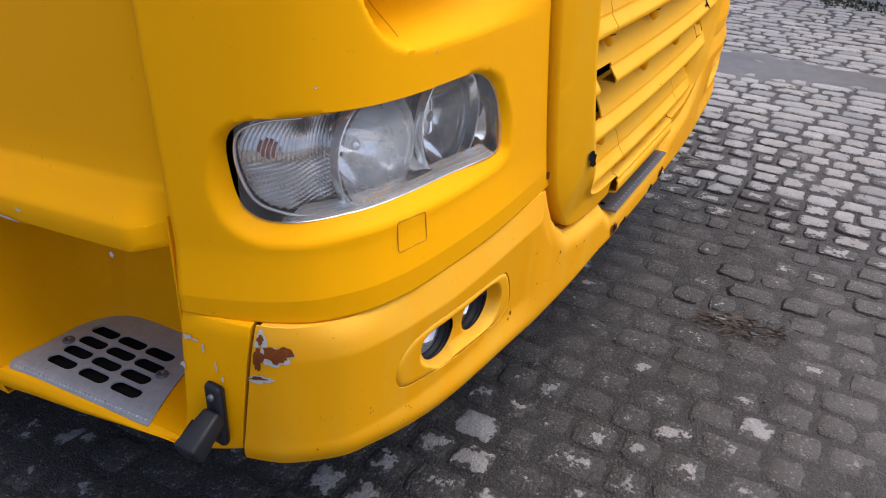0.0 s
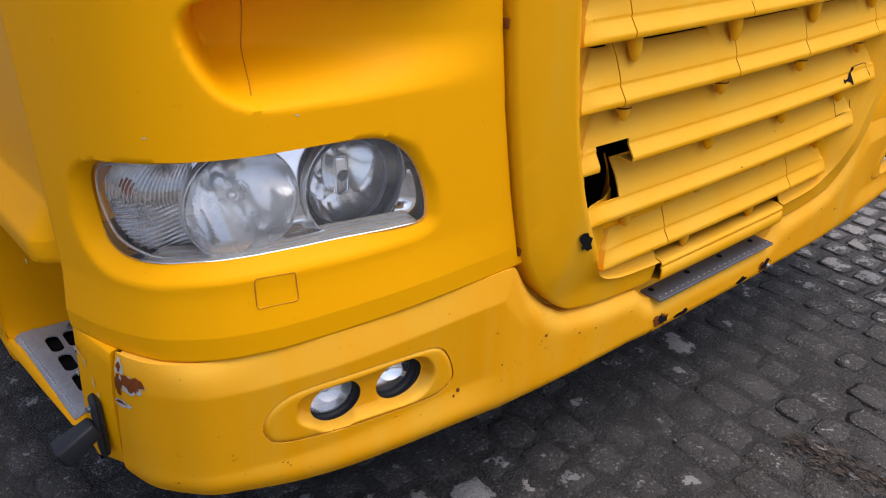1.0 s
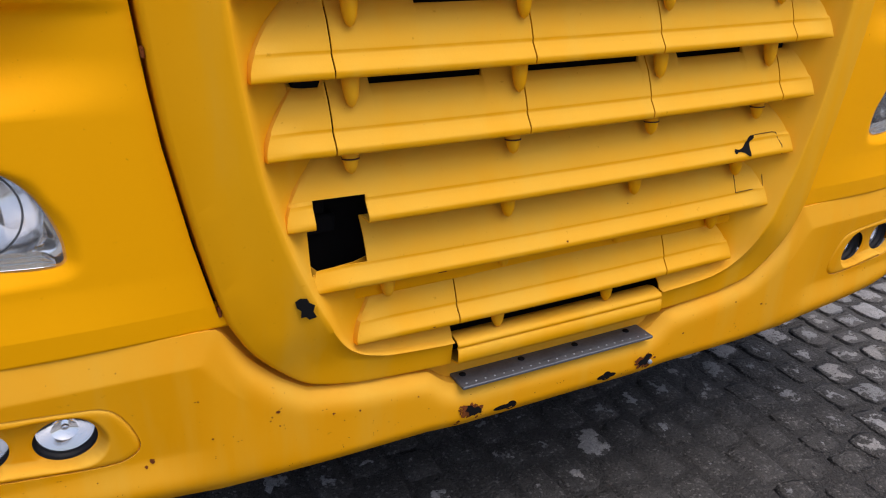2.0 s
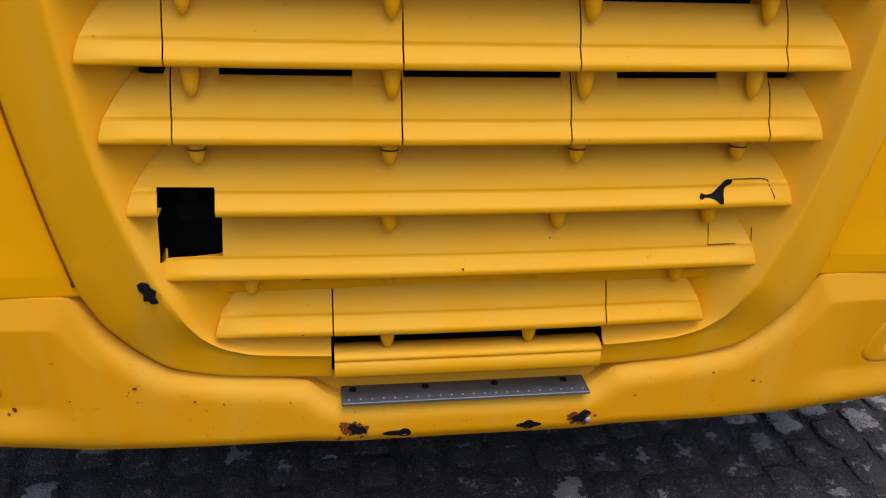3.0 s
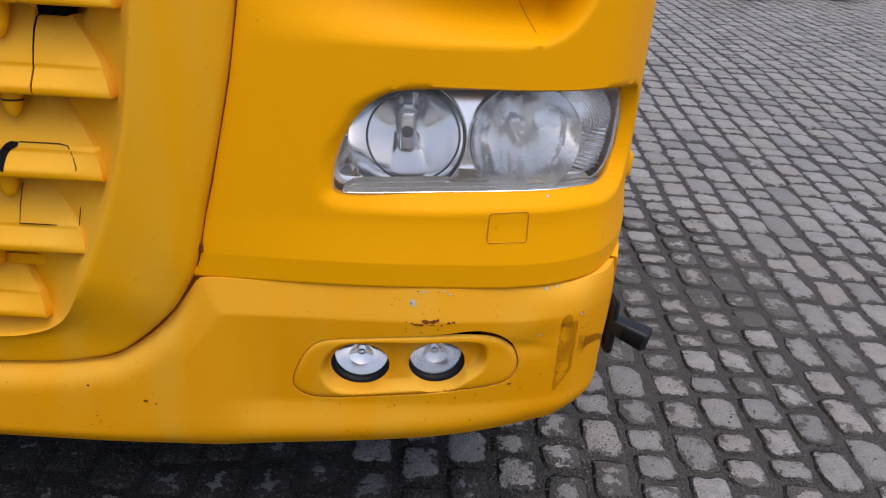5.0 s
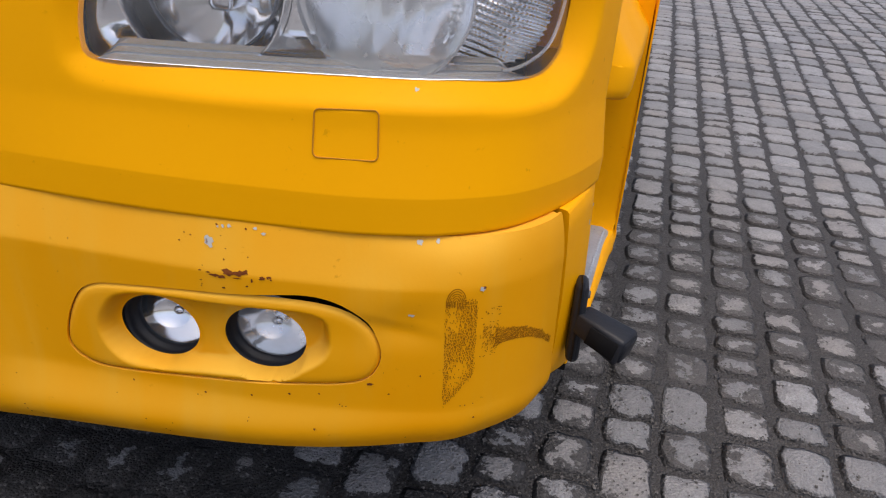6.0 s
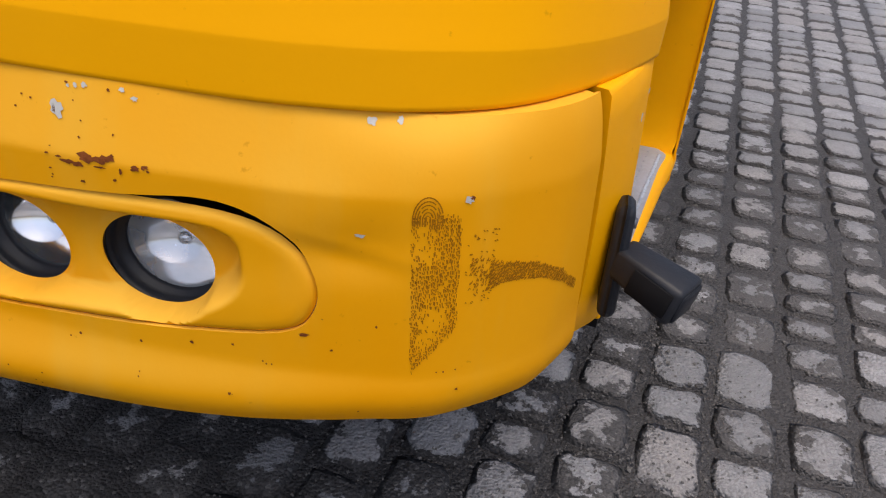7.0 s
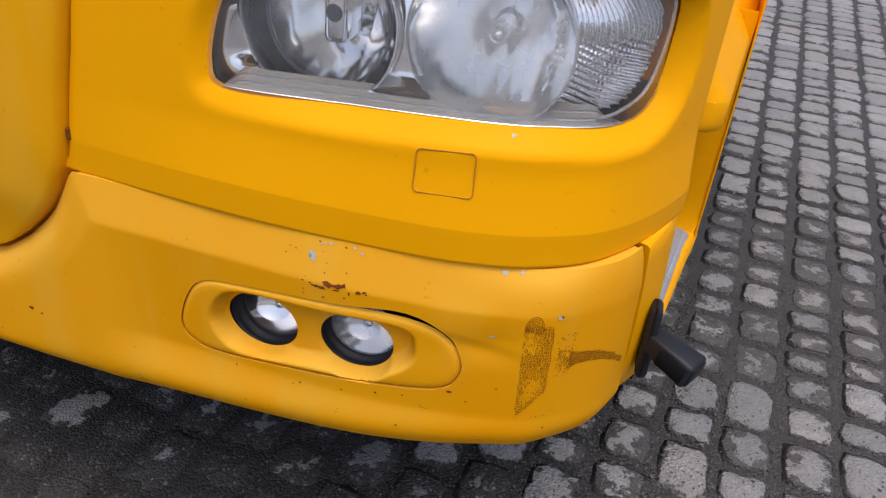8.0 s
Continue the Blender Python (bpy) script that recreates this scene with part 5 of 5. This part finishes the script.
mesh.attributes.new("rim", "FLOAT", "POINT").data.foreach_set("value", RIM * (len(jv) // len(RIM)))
mesh.attributes.new("cover", "FLOAT", "POINT").data.foreach_set("value", jc)
mesh.materials.append(STONE)
mesh.polygons.foreach_set("use_smooth", [True] * len(jf))
tagged(new("sett_paving", mesh), "grey granite setts in courses, muddy beside the truck", kind="stuff").parent = ground

# loose grit trodden between the stones
rg = random.Random(33)
gv, gf = [], []
for k in range(9000):
    x, y = rg.uniform(-.2, 2.1), rg.uniform(-.9, 1.7)
    if k % 2:
        x, y = rg.gauss(1.25, .28), rg.gauss(.55, .35)
    r = rg.uniform(.0008, .0028) * (2.0 if rg.random() < .05 else 1)
    z = dirt_height(x, y) + r * .3 + (.0055 if k % 3 else 0)
    a = rg.uniform(0, 6.28)
    p = [(math.cos(a + q * 2.09) * r * rg.uniform(.7, 1.2), math.sin(a + q * 2.09) * r * rg.uniform(.7, 1.2)) for q in range(3)]
    n0 = len(gv)
    gv += [(x + u, y + w_, z) for u, w_ in p] + [(x - u * .8, y - w_ * .8, z + r * .9) for u, w_ in p]
    gf += [(n0 + 3, n0 + 4, n0 + 5), (n0, n0 + 1, n0 + 5), (n0 + 1, n0 + 2, n0 + 3), (n0 + 2, n0, n0 + 4), (n0, n0 + 5, n0 + 4), (n0 + 1, n0 + 3, n0 + 5), (n0 + 2, n0 + 4, n0 + 3)]
mesh = bpy.data.meshes.new("grit")
mesh.from_pydata(gv, [], gf)
mesh.materials.append(GRIT)
tagged(new("grit", mesh), "fine grey grit between the setts", kind="stuff").parent = ground

# flat muddy strip across the yard; the tallest stones come through it
bm = bmesh.new()
prev = None
for y in np.arange(-2.5, 1.3, .03):
    a = 2.72 - .26 * y + .10 * noise.noise((0, y * 3, 0)) + .07 * noise.noise((4, y * 11, 0))
    b = 3.32 + .03 * y + .12 * noise.noise((7, y * 3, 0)) + .07 * noise.noise((9, y * 11, 0))
    b = a + max(.18, b - a) * float(smooth01(1.3 - y, 0, .3))
    row = []
    for q in np.linspace(0, 1, 24):
        x = a + (b - a) * q
        bulge = .0095 * float(smooth01(min(q, 1 - q), 0, .22))
        row.append(bm.verts.new((x, y, -.006 + bulge + .0035 * noise.noise((x * 7, y * 7, 2)))))
    if prev:
        for i in range(23):
            bm.faces.new([prev[i], prev[i + 1], row[i + 1], row[i]])
    prev = row
tagged(link("mud_strip", bm, MUD), "smooth grey mud strip over the setts", "mud", kind="structure")


def litter(start, end, wide, count, seed, label, mat, size=1.0):
    """Flattened dead grass and leaves strewn along a line."""
    r = random.Random(seed)
    bm = bmesh.new()
    a, b = Vector(start), Vector(end)
    along = (b - a).normalized()
    for k in range(count):
        c = a.lerp(b, r.random()) + along.orthogonal() * r.gauss(0, wide)
        c = Vector((c.x, c.y, .004 + r.random() * .007))
        d = (Vector((along.x, along.y, 0)) * r.choice((-1, 1)) + Vector((r.gauss(0, .45), r.gauss(0, .45), r.gauss(0, .08)))).normalized() * r.uniform(.006, .024) * size
        n = d.cross(Vector((0, 0, 1))).normalized() * r.uniform(.0008, .0032) * size
        up = Vector((0, 0, r.uniform(.001, .006)))
        bm.faces.new([bm.verts.new(p) for p in (c - d, c + n + up, c + d, c - n)])
    return tagged(link("leaf_litter", bm, mat, smooth=False), label, "litter")


litter((1.37, .19), (1.34, .03), .022, 46, 1, "pale crumpled dead leaves on the setts", PALE_LEAF, 1.5)
litter((.17, -.20), (.20, -.43), .022, 240, 2, "brown dead grass trodden into dirt", DRY_LEAF, .85)

# far edge of the yard: parked tyres and a pale wall foot
def far_tyre(x, y):
    t = thing("parked_tyre", "black tyre of a parked vehicle on setts", "tyre", at=(x, y, 0), group="parked tyres")
    part("tread", lathe([(.28, -.12), (.46, -.14), (.50, -.10), (.50, .10), (.46, .14), (.28, .12)], (0, 0, .49), (.5, .85, 0), 32), RUBBER, t)
    part("hub", lathe([(.01, .05), (.18, .05), (.28, .11), (.28, -.11)], (0, 0, .49), (.5, .85, 0), 24), DARK_ALU, t)


far_tyre(5.72, 9.80)
far_tyre(4.33, 9.22)
tagged(link("side_wall", box_bm((5.45, -5.0, -.02), (5.62, .02, 2.2), .012, 1), PALE_WALL, smooth=False), "pale panelled wall behind a mossy strip", "wall", kind="structure")
moss = bmesh.new()
rm = random.Random(5)
for k in range(2600):
    x, y = rm.triangular(4.98, 5.46, 5.4), rm.uniform(-4.9, .08)
    x += .14 * noise.noise((y * 2.3, 1, 0))
    a, h, w = rm.uniform(0, 6.28), rm.uniform(.008, .035), rm.uniform(.006, .018)
    d = Vector((math.cos(a) * w, math.sin(a) * w, 0))
    c = Vector((x, y, 0))
    moss.faces.new([moss.verts.new(p) for p in (c - d, c + d, c + d * .3 + Vector((d.y, -d.x, h)))])
tagged(link("moss", moss, MOSS, smooth=False), "dark moss and weeds along the wall", kind="stuff").parent = ground
tagged(link("yard_wall", box_bm((6.3, 10.9, -.02), (40, 11.3, 2.2), .01, 1), PALE_WALL, smooth=False), "pale concrete wall at the yard's edge", "wall", kind="structure")
